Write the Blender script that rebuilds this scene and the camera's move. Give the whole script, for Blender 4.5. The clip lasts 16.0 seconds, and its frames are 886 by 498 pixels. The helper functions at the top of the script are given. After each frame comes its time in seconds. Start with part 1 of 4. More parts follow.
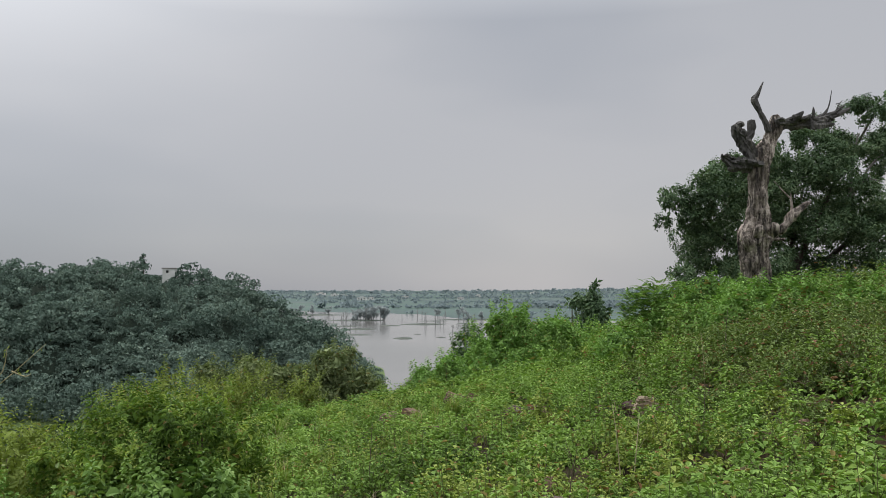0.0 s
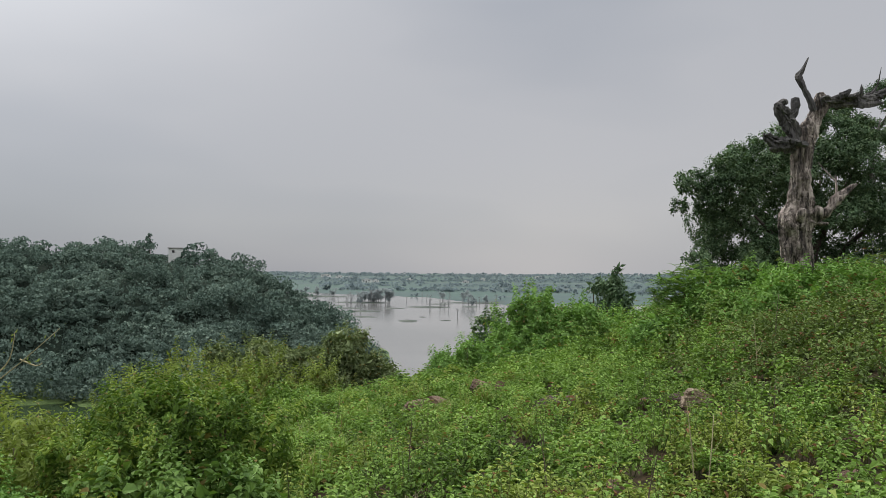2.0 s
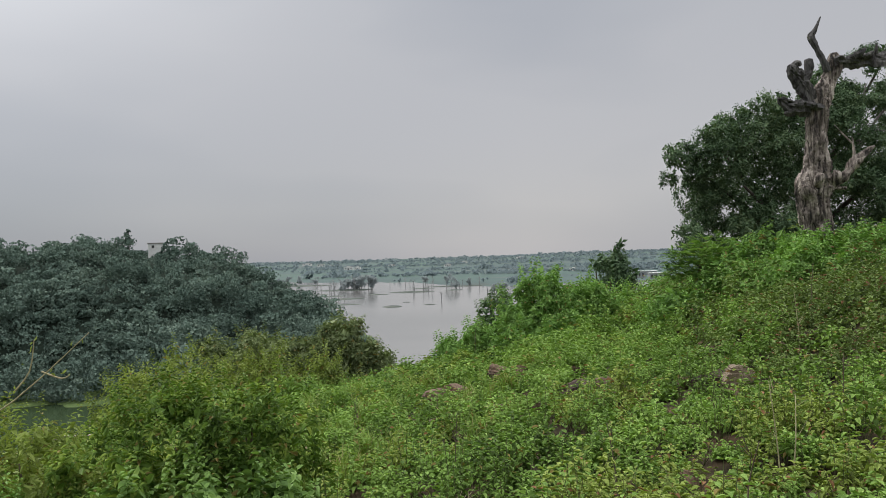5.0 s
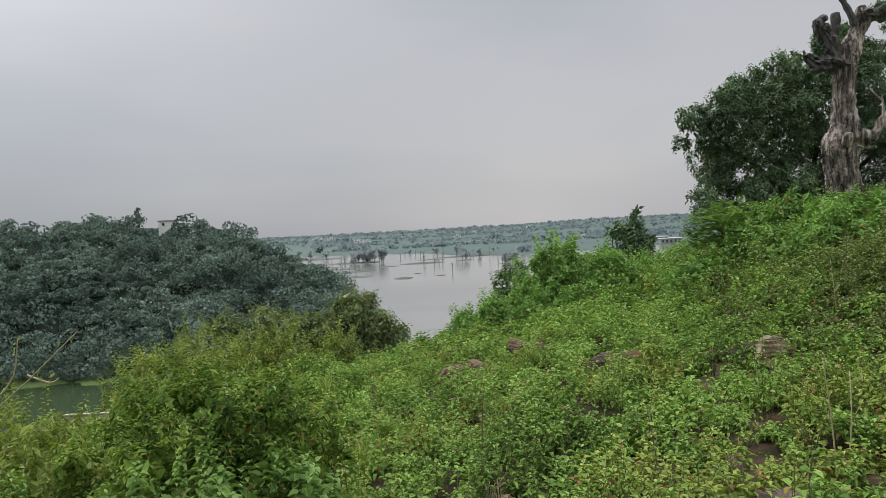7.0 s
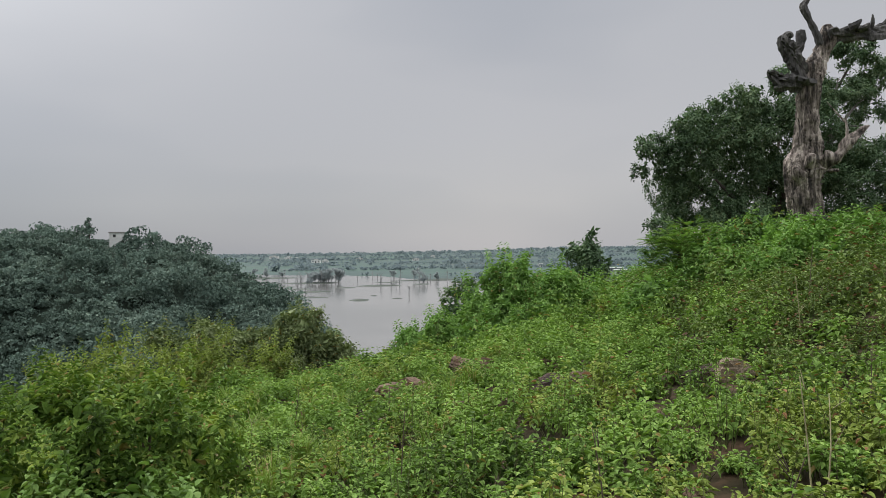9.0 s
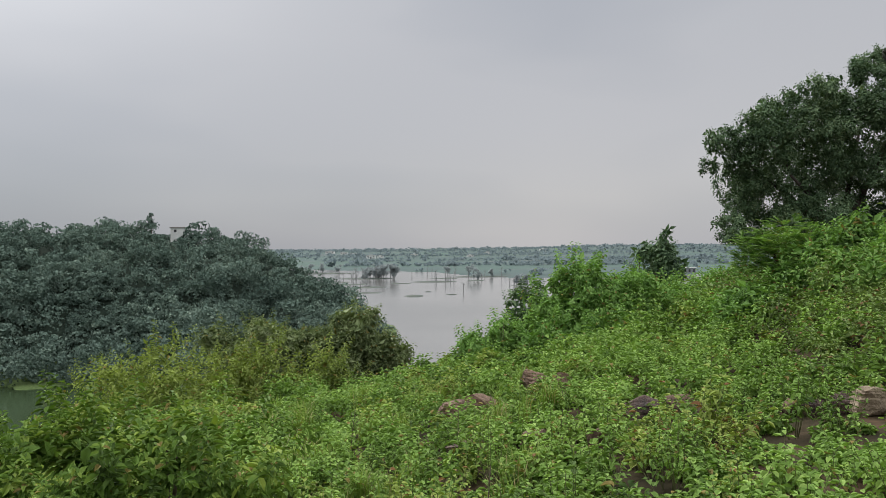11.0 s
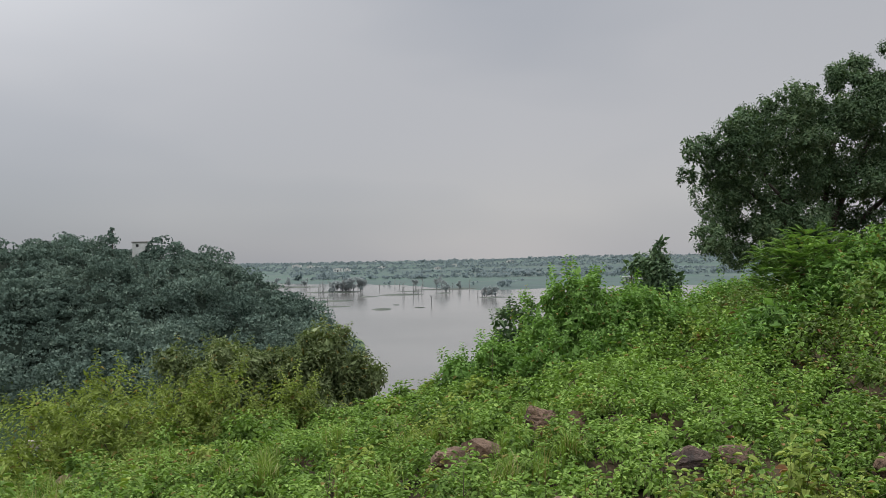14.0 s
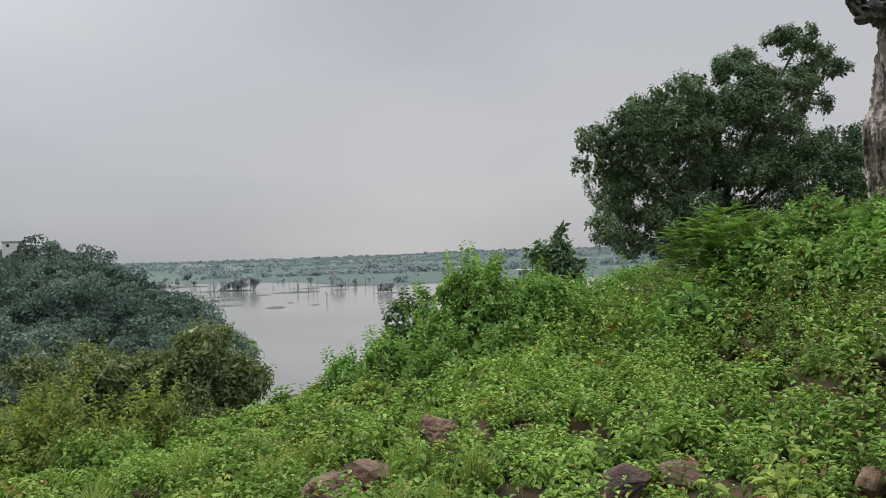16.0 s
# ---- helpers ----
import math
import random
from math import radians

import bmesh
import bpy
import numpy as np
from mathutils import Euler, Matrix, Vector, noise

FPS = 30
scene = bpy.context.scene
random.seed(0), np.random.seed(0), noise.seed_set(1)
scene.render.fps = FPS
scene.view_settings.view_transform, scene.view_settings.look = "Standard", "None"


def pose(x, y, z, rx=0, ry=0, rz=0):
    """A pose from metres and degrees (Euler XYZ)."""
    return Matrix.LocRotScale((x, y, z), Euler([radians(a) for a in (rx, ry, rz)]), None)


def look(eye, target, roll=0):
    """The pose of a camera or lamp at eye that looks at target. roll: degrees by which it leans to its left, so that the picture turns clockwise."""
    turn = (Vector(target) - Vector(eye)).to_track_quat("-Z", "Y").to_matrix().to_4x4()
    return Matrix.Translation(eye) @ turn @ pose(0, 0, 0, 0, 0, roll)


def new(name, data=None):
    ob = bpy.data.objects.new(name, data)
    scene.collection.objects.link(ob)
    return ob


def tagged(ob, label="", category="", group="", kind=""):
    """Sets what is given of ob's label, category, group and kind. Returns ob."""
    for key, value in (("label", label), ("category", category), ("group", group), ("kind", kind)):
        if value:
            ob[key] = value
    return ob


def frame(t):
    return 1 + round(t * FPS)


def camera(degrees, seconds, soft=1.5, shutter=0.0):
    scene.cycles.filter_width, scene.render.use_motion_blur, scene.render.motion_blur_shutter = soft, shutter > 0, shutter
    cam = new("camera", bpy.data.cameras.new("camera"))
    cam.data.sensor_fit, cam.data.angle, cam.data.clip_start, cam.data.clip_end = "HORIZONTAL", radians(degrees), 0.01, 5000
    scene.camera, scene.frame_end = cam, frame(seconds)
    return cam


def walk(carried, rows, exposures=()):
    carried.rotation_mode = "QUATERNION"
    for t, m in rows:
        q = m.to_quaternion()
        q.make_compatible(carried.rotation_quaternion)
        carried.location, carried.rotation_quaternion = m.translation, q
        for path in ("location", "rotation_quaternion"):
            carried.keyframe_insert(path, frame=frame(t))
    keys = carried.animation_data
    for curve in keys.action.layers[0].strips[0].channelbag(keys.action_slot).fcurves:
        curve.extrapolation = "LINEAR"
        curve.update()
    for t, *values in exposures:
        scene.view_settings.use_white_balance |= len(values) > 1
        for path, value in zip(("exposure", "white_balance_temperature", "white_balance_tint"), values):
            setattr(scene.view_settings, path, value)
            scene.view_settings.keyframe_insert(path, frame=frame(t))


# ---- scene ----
cam = camera(57.74, 16.0, soft=0.55)
# seconds, eye x y z, yaw, pitch, roll
ROWS = [
    (0, 0.000, 0.000, 1.600, -0.00, 2.85, 0.00),
    (0.5, -0.139, 0.233, 1.560, -2.83, 1.55, -1.40),
    (1, -0.190, 0.630, 1.579, -0.97, 0.71, -1.79),
    (1.5, -0.230, 0.863, 1.596, -0.30, 1.76, 0.01),
    (2, -0.508, 0.923, 1.578, 0.35, 1.65, 0.70),
    (2.5, -0.873, 0.942, 1.508, -2.07, -0.22, -2.35),
    (3, -1.098, 1.129, 1.489, -1.62, -2.23, -1.59),
    (3.5, -1.160, 1.325, 1.529, 0.75, 0.19, -0.71),
    (4, -1.150, 1.395, 1.514, -0.25, 0.82, -0.87),
    (6.5, -1.217, 2.237, 1.609, -0.77, -0.76, -2.31),
    (7, -1.258, 2.271, 1.592, -0.22, -1.57, -3.07),
    (7.5, -1.062, 2.354, 1.557, -3.91, -2.93, -2.02),
    (8, -1.023, 2.561, 1.424, -5.94, -2.92, -2.74),
    (8.5, -1.026, 2.925, 1.338, -8.36, 0.53, -1.48),
    (9, -0.943, 3.400, 1.265, -3.25, 0.05, -0.89),
    (11.5, -1.185, 5.196, 1.365, 1.58, -0.32, -0.61),
    (12, -1.256, 5.448, 1.360, 2.73, -1.17, -0.71),
    (12.5, -1.471, 5.780, 1.410, 1.28, 0.41, -2.01),
    (13, -1.478, 6.309, 1.398, 1.91, -0.39, -3.87),
    (13.5, -1.435, 6.740, 1.421, 1.27, 0.67, -0.80),
    (14, -1.487, 7.015, 1.413, -1.72, 0.69, -1.02),
    (14.5, -1.396, 7.534, 1.338, -2.57, 0.59, -0.54),
    (15, -1.300, 7.974, 1.307, -5.39, 2.37, 0.66),
    (15.5, -1.339, 8.481, 1.266, -9.94, 1.74, -0.09),
    (16, -1.190, 9.000, 1.225, -9.14, 0.21, -1.85),
]
walk(cam, [(t, pose(x, y, z, 0, 0, yaw) @ pose(0, 0, 0, 90 + pitch) @ pose(0, 0, 0, 0, 0, roll)) for t, x, y, z, yaw, pitch, roll in ROWS],
     [(0, 0), (0.5, 0), (1, 0.13), (1.5, 0.03), (2.5, 0), (3, 0.25), (3.5, 0.05), (4, -0.03), (6.5, 0.1), (7, 0.09), (7.5, 0.22), (8, 0.32), (8.5, 0.04), (9, 0.02), (11.5, 0.07), (12, 0.07), (12.5, -0.03), (14, -0.05), (14.5, 0.07), (15, -0.04), (15.5, 0.1), (16, 0.12)])

# ---- sky, sun ----
SUN_AZ, SUN_EL = radians(-38), radians(43)  # from +y towards +x
SUN_DIR = Vector((math.sin(SUN_AZ) * math.cos(SUN_EL), math.cos(SUN_AZ) * math.cos(SUN_EL), math.sin(SUN_EL)))


def nodes_of(owner):
    owner.use_nodes = True
    tree = owner.node_tree
    tree.nodes.clear()
    return tree.nodes, tree.links


def math_node(n, l, op, a, b=None):
    node = n.new("ShaderNodeMath")
    node.operation = op
    for i, v in enumerate((a, b)):
        if v is None:
            continue
        if isinstance(v, (int, float)):
            node.inputs[i].default_value = v
        else:
            l.new(v, node.inputs[i])
    return node.outputs[0]


def mix_node(n, l, fac, a, b, mode="MIX"):
    node = n.new("ShaderNodeMix")
    node.data_type, node.blend_type = "RGBA", mode
    for i, v in ((0, fac), (6, a), (7, b)):
        if isinstance(v, (int, float)):
            node.inputs[i].default_value = v
        elif isinstance(v, tuple):
            node.inputs[i].default_value = (*v, 1)
        else:
            l.new(v, node.inputs[i])
    return node.outputs[2]


def ramp_node(n, l, fac, stops):
    node = n.new("ShaderNodeValToRGB")
    e = node.color_ramp.elements
    while len(e) < len(stops):
        e.new(0.5)
    for el, (p, c) in zip(e, stops):
        el.position, el.color = p, (*c, 1)
    l.new(fac, node.inputs[0])
    return node.outputs[0]


def noise_node(n, l, vec, scale, detail=4, rough=0.55, kind="ShaderNodeTexNoise"):
    node = n.new(kind)
    node.inputs["Scale"].default_value = scale
    if kind == "ShaderNodeTexNoise":
        node.inputs["Detail"].default_value, node.inputs["Roughness"].default_value = detail, rough
    if vec is not None:
        l.new(vec, node.inputs["Vector"])
    return node


def make_world():
    w = bpy.data.worlds.new("overcast_sky")
    scene.world = w
    n, l = nodes_of(w)
    tc = n.new("ShaderNodeTexCoord").outputs["Generated"]
    norm = n.new("ShaderNodeVectorMath")
    norm.operation = "NORMALIZE"
    l.new(tc, norm.inputs[0])
    d = norm.outputs[0]
    sep = n.new("ShaderNodeSeparateXYZ")
    l.new(d, sep.inputs[0])
    z = sep.outputs[2]
    # cloud deck: warm pale haze low down, cooler grey above, brighter to the zenith
    grey = ramp_node(n, l, z, [(0.0, (0.44, 0.437, 0.455)), (0.06, (0.455, 0.453, 0.466)), (0.14, (0.45, 0.453, 0.476)), (0.32, (0.43, 0.443, 0.476)), (0.6, (1.25, 1.27, 1.3)), (1.0, (2.3, 2.32, 2.35))])
    sq = n.new("ShaderNodeVectorMath")
    sq.operation = "MULTIPLY"
    sq.inputs[1].default_value = (1.0, 1.0, 3.2)
    l.new(d, sq.inputs[0])
    cl = noise_node(n, l, sq.outputs[0], 1.5, 3, 0.45).outputs[0]
    wisp = ramp_node(n, l, cl, [(0.34, (0.82, 0.85, 0.89)), (0.62, (1.08, 1.07, 1.06))])
    deck = mix_node(n, l, 1.0, grey, wisp, "MULTIPLY")
    # a darker bluish bank of rain cloud low down to one side
    bank = math_node(n, l, "MULTIPLY", math_node(n, l, "SUBTRACT", 0.12, sep.outputs[0]), 1.7)
    bank = math_node(n, l, "MINIMUM", math_node(n, l, "MAXIMUM", bank, 0.0), 1.0)
    low = math_node(n, l, "MAXIMUM", math_node(n, l, "SUBTRACT", 1.0, math_node(n, l, "MULTIPLY", z, 4.0)), 0.0)
    deck = mix_node(n, l, math_node(n, l, "MULTIPLY", bank, low), deck, mix_node(n, l, 1.0, deck, (0.62, 0.68, 0.75), "MULTIPLY"))
    # glow of the veiled sun
    dot = n.new("ShaderNodeVectorMath")
    dot.operation = "DOT_PRODUCT"
    dot.inputs[1].default_value = SUN_DIR
    l.new(d, dot.inputs[0])
    lobe = math_node(n, l, "POWER", math_node(n, l, "MAXIMUM", dot.outputs["Value"], 0.0), 18.0)
    glow = mix_node(n, l, 1.0, deck, mix_node(n, l, lobe, (0.0, 0.0, 0.0), (2.1, 2.1, 2.1)), "ADD")
    sky = n.new("ShaderNodeTexSky")
    sky.sky_type, sky.sun_disc = "NISHITA", False
    sky.sun_elevation, sky.sun_rotation = SUN_EL, SUN_AZ
    blue = n.new("ShaderNodeBackground")
    l.new(sky.outputs[0], blue.inputs[0])
    blue.inputs[1].default_value = 0.006
    cloud = n.new("ShaderNodeBackground")
    l.new(glow, cloud.inputs[0])
    cloud.inputs[1].default_value = 0.97
    both = n.new("ShaderNodeAddShader")
    l.new(blue.outputs[0], both.inputs[0])
    l.new(cloud.outputs[0], both.inputs[1])
    out = n.new("ShaderNodeOutputWorld")
    l.new(both.outputs[0], out.inputs[0])


make_world()
sun = new("sun", bpy.data.lights.new("sun", "SUN"))
sun.data.energy, sun.data.angle, sun.data.color = 1.5, radians(20), (1.0, 0.96, 0.9)
sun.matrix_world = look((0, 0, 60), tuple(Vector((0, 0, 60)) - SUN_DIR))


# ---- materials ----
def principled(name):
    m = bpy.data.materials.new(name)
    n, l = nodes_of(m)
    out, b = n.new("ShaderNodeOutputMaterial"), n.new("ShaderNodeBsdfPrincipled")
    l.new(b.outputs[0], out.inputs[0])
    return m, n, l, b, out


def leaf_material(name, dark, mid, light, dry=(0.25, 0.2, 0.07), dry_part=0.025, gloss=0.55, patch=0.8, glow=0.19, through_tint=(1.2, 1.35, 0.55)):
    """Leaf colours vary leaf by leaf, and patch by patch over the plant; part of the light passes through."""
    m, n, l, b, out = principled(name)
    geo = n.new("ShaderNodeNewGeometry")
    isl = geo.outputs["Random Per Island"]
    big = noise_node(n, l, geo.outputs["Position"], patch, 3).outputs[0]
    plant = noise_node(n, l, geo.outputs["Position"], patch * 6, 2).outputs[0]
    both = math_node(n, l, "ADD", math_node(n, l, "MULTIPLY", big, 0.42), math_node(n, l, "MULTIPLY", plant, 0.42))
    fac = math_node(n, l, "ADD", math_node(n, l, "MULTIPLY", isl, 0.18), both)
    col = ramp_node(n, l, fac, [(0.32, dark), (0.52, mid), (0.76, light)])
    old = math_node(n, l, "GREATER_THAN", isl, 1 - dry_part)
    col = mix_node(n, l, old, col, dry)
    vein = noise_node(n, l, geo.outputs["Position"], 45, 2).outputs[0]
    col = mix_node(n, l, 0.2, col, ramp_node(n, l, vein, [(0.3, (0.6, 0.6, 0.6)), (0.7, (1.25, 1.25, 1.2))]), "MULTIPLY")
    l.new(col, b.inputs["Base Color"])
    b.inputs["Roughness"].default_value = gloss
    b.inputs["Specular IOR Level"].default_value = 0.25 if gloss < 0.5 else 0.1
    tr = n.new("ShaderNodeBsdfTranslucent")
    l.new(mix_node(n, l, 1.0, col, through_tint, "MULTIPLY"), tr.inputs[0])
    mx = n.new("ShaderNodeMixShader")
    mx.inputs[0].default_value = glow
    l.new(b.outputs[0], mx.inputs[1])
    l.new(tr.outputs[0], mx.inputs[2])
    l.new(mx.outputs[0], out.inputs[0])
    return m


def mottled(name, stops, scale, fine, bump=0.3, rough=0.85, dist=0.02, stretch=(1, 1, 1)):
    """Two scales of mottling with relief, in world metres."""
    m, n, l, b, out = principled(name)
    tc = n.new("ShaderNodeTexCoord").outputs["Object"]
    mp = n.new("ShaderNodeMapping")
    mp.inputs["Scale"].default_value = stretch
    l.new(tc, mp.inputs[0])
    v = mp.outputs[0]
    a = noise_node(n, l, v, scale, 5).outputs[0]
    f = noise_node(n, l, v, fine, 5, 0.65).outputs[0]
    fac = math_node(n, l, "ADD", math_node(n, l, "MULTIPLY", a, 0.6), math_node(n, l, "MULTIPLY", f, 0.4))
    l.new(ramp_node(n, l, fac, stops), b.inputs["Base Color"])
    b.inputs["Roughness"].default_value = rough
    bp = n.new("ShaderNodeBump")
    bp.inputs["Strength"].default_value, bp.inputs["Distance"].default_value = bump, dist
    l.new(f, bp.inputs["Height"])
    l.new(bp.outputs[0], b.inputs["Normal"])
    return m


HERB = leaf_material("herb_leaf", (0.043, 0.075, 0.02), (0.19, 0.307, 0.072), (0.37, 0.5, 0.14), patch=0.5, glow=0.15, gloss=0.65)
HERB_YELLOW = leaf_material("yellowing_herb_leaf", (0.07, 0.095, 0.024), (0.25, 0.32, 0.075), (0.41, 0.46, 0.14), dry=(0.26, 0.14, 0.07), dry_part=0.055, glow=0.15, gloss=0.65)
HERB_RANK = leaf_material("rank_herb_leaf", (0.036, 0.053, 0.018), (0.16, 0.23, 0.07), (0.31, 0.375, 0.14), dry=(0.2, 0.11, 0.06), dry_part=0.07, glow=0.15)
BUSH = leaf_material("bush_leaf", (0.05, 0.095, 0.028), (0.19, 0.33, 0.09), (0.34, 0.49, 0.17), glow=0.2)
BUSH_YELLOW = leaf_material("yellow_green_bush_leaf", (0.1, 0.13, 0.025), (0.25, 0.3, 0.06), (0.44, 0.47, 0.12), glow=0.2)
NEAR_BUSH = leaf_material("glossy_bush_leaf", (0.035, 0.062, 0.016), (0.135, 0.225, 0.046), (0.42, 0.49, 0.11), gloss=0.5, glow=0.16)
VINE = leaf_material("broad_leaf", (0.07, 0.13, 0.035), (0.18, 0.29, 0.08), (0.32, 0.43, 0.15), glow=0.16)
DARK = leaf_material("dark_tree_leaf", (0.028, 0.05, 0.027), (0.092, 0.152, 0.076), (0.25, 0.33, 0.18), dry_part=0.0, patch=0.35, glow=0.12, gloss=0.55)
OLIVE = leaf_material("olive_tree_leaf", (0.04, 0.058, 0.026), (0.165, 0.21, 0.092), (0.38, 0.43, 0.24), patch=0.5, glow=0.14)
# the hill trees' leaf colour carries the distance haze, paler and bluer than foliage
HAZED_FOREST = leaf_material("hazed_forest_leaf", (0.048, 0.077, 0.061), (0.136, 0.191, 0.157), (0.26, 0.33, 0.258), patch=0.05, glow=0.04, gloss=0.95, dry_part=0.0, through_tint=(1.05, 1.15, 0.9))
# pale blue-grey base colour imitates haze; high glow evens lit and unlit faces
HAZED_FAR_WOOD = leaf_material("hazed_far_wood_leaf", (0.22, 0.275, 0.29), (0.245, 0.3, 0.312), (0.27, 0.325, 0.335), patch=0.004, glow=0.45, gloss=0.95, dry_part=0.0, through_tint=(1.0, 1.0, 1.0))
FERNY = leaf_material("feathery_leaf", (0.075, 0.14, 0.036), (0.18, 0.3, 0.085), (0.32, 0.44, 0.16), glow=0.2)
SHRUB = leaf_material("olive_shrub_leaf", (0.08, 0.105, 0.03), (0.24, 0.3, 0.08), (0.42, 0.48, 0.16), glow=0.2)
GRASS = leaf_material("grass_blade", (0.1, 0.16, 0.03), (0.2, 0.29, 0.06), (0.33, 0.4, 0.12), dry=(0.34, 0.28, 0.14), dry_part=0.12, glow=0.2)
STEM = mottled("green_brown_stem", [(0.3, (0.06, 0.07, 0.025)), (0.7, (0.16, 0.17, 0.06))], 6, 60)
STRAW = mottled("straw", [(0.3, (0.25, 0.22, 0.12)), (0.7, (0.42, 0.37, 0.22))], 5, 50)
TWIG = mottled("brown_twig", [(0.3, (0.06, 0.045, 0.03)), (0.7, (0.16, 0.12, 0.08))], 6, 60)
BARK = mottled("dark_bark", [(0.3, (0.03, 0.025, 0.02)), (0.7, (0.11, 0.09, 0.07))], 3, 25, 0.6, dist=0.05)
GREY_BARK = mottled("grey_bark", [(0.3, (0.12, 0.11, 0.1)), (0.7, (0.3, 0.28, 0.25))], 3, 25, 0.6, dist=0.03)
ROCK = mottled("red_brown_rock", [(0.34, (0.025, 0.017, 0.015)), (0.5, (0.1, 0.062, 0.05)), (0.7, (0.22, 0.15, 0.12))], 3.2, 26, 1.0, dist=0.05)
ROCK_TAN = mottled("tan_rock", [(0.32, (0.1, 0.072, 0.05)), (0.5, (0.25, 0.19, 0.13)), (0.7, (0.38, 0.31, 0.22))], 2.6, 22, 0.8, dist=0.04)
ROCK_RED = mottled("rusty_rock", [(0.32, (0.04, 0.025, 0.017)), (0.5, (0.14, 0.085, 0.055)), (0.7, (0.28, 0.18, 0.12))], 2.6, 22, 0.8, dist=0.04)
PINK_STONE = mottled("pinkish_masonry", [(0.3, (0.24, 0.205, 0.17)), (0.7, (0.4, 0.35, 0.3))], 0.6, 6, 0.3)
WHITEWASH = mottled("whitewashed_wall", [(0.3, (0.55, 0.55, 0.53)), (0.7, (0.8, 0.8, 0.77))], 0.4, 4, 0.1)
GREY_WALL = mottled("grey_plaster", [(0.3, (0.2, 0.215, 0.22)), (0.7, (0.3, 0.31, 0.31))], 0.4, 4, 0.1)
ROOFING = mottled("weathered_roof", [(0.3, (0.16, 0.15, 0.14)), (0.7, (0.32, 0.3, 0.27))], 0.5, 5, 0.2)
OPENING = mottled("dark_opening", [(0.3, (0.02, 0.02, 0.02)), (0.7, (0.05, 0.05, 0.05))], 1, 8, 0.1, 0.4)


def deadwood_material():
    m, n, l, b, out = principled("bleached_dead_wood")
    tc = n.new("ShaderNodeTexCoord").outputs["Object"]
    mp = n.new("ShaderNodeMapping")
    mp.inputs["Scale"].default_value = (1, 1, 0.16)
    l.new(tc, mp.inputs[0])
    grain = noise_node(n, l, mp.outputs[0], 9, 6, 0.7).outputs[0]
    big = noise_node(n, l, tc, 1.6, 4).outputs[0]
    col = ramp_node(n, l, grain, [(0.4, (0.025, 0.02, 0.017)), (0.48, (0.17, 0.14, 0.118)), (0.6, (0.5, 0.435, 0.38))])
    char = ramp_node(n, l, big, [(0.42, (0.28, 0.26, 0.25)), (0.58, (1, 1, 1))])
    l.new(mix_node(n, l, 0.6, col, char, "MULTIPLY"), b.inputs["Base Color"])
    b.inputs["Roughness"].default_value = 0.9
    bp = n.new("ShaderNodeBump")
    bp.inputs["Strength"].default_value, bp.inputs["Distance"].default_value = 0.9, 0.06
    l.new(grain, bp.inputs["Height"])
    l.new(bp.outputs[0], b.inputs["Normal"])
    return m


DEADWOOD = deadwood_material()
CHARRED = mottled("charred_wood", [(0.35, (0.018, 0.017, 0.017)), (0.55, (0.085, 0.08, 0.076)), (0.72, (0.27, 0.25, 0.235))], 3, 22, 0.7, dist=0.04, stretch=(1, 1, 0.3))


def ground_material():
    """Reddish soil under the herbs of the slope, fields and dry patches out on the plain, tinted blue-grey for haze."""
    m, n, l, b, out = principled("hill_soil_and_hazed_fields")
    pos = n.new("ShaderNodeNewGeometry").outputs["Position"]
    sep = n.new("ShaderNodeSeparateXYZ")
    l.new(pos, sep.inputs[0])
    soil_n = noise_node(n, l, pos, 1.7, 6, 0.65).outputs[0]
    soil = ramp_node(n, l, soil_n, [(0.3, (0.018, 0.017, 0.009)), (0.5, (0.045, 0.035, 0.02)), (0.75, (0.13, 0.08, 0.052))])
    mp = n.new("ShaderNodeMapping")
    mp.inputs["Scale"].default_value = (0.55, 1.0, 1.0)
    l.new(pos, mp.inputs[0])
    vor = noise_node(n, l, mp.outputs[0], 0.009, kind="ShaderNodeTexVoronoi")
    f = n.new("ShaderNodeSeparateColor")
    l.new(vor.outputs["Color"], f.inputs[0])
    # distance haze is mixed into these field colours as a blue-grey tint
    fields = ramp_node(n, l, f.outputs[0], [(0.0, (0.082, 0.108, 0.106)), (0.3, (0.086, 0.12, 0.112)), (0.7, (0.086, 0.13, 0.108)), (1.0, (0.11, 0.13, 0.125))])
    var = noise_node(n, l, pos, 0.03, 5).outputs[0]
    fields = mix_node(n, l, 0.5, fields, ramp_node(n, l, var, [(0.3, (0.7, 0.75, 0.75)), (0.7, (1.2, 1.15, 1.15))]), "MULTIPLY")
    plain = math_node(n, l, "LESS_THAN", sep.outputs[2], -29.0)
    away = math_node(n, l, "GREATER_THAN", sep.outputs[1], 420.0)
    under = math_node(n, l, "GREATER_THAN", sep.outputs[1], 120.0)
    soil = mix_node(n, l, under, soil, ramp_node(n, l, soil_n, [(0.3, (0.02, 0.032, 0.024)), (0.7, (0.042, 0.058, 0.042))]))
    b.inputs["Specular IOR Level"].default_value = 0.1
    bank = math_node(n, l, "MULTIPLY", under, plain)
    soil = mix_node(n, l, bank, soil, ramp_node(n, l, soil_n, [(0.3, (0.07, 0.11, 0.04)), (0.7, (0.16, 0.22, 0.08))]))
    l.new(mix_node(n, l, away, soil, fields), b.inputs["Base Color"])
    b.inputs["Roughness"].default_value = 0.95
    bp = n.new("ShaderNodeBump")
    bp.inputs["Strength"].default_value, bp.inputs["Distance"].default_value = 0.5, 0.05
    l.new(soil_n, bp.inputs["Height"])
    l.new(bp.outputs[0], b.inputs["Normal"])
    return m


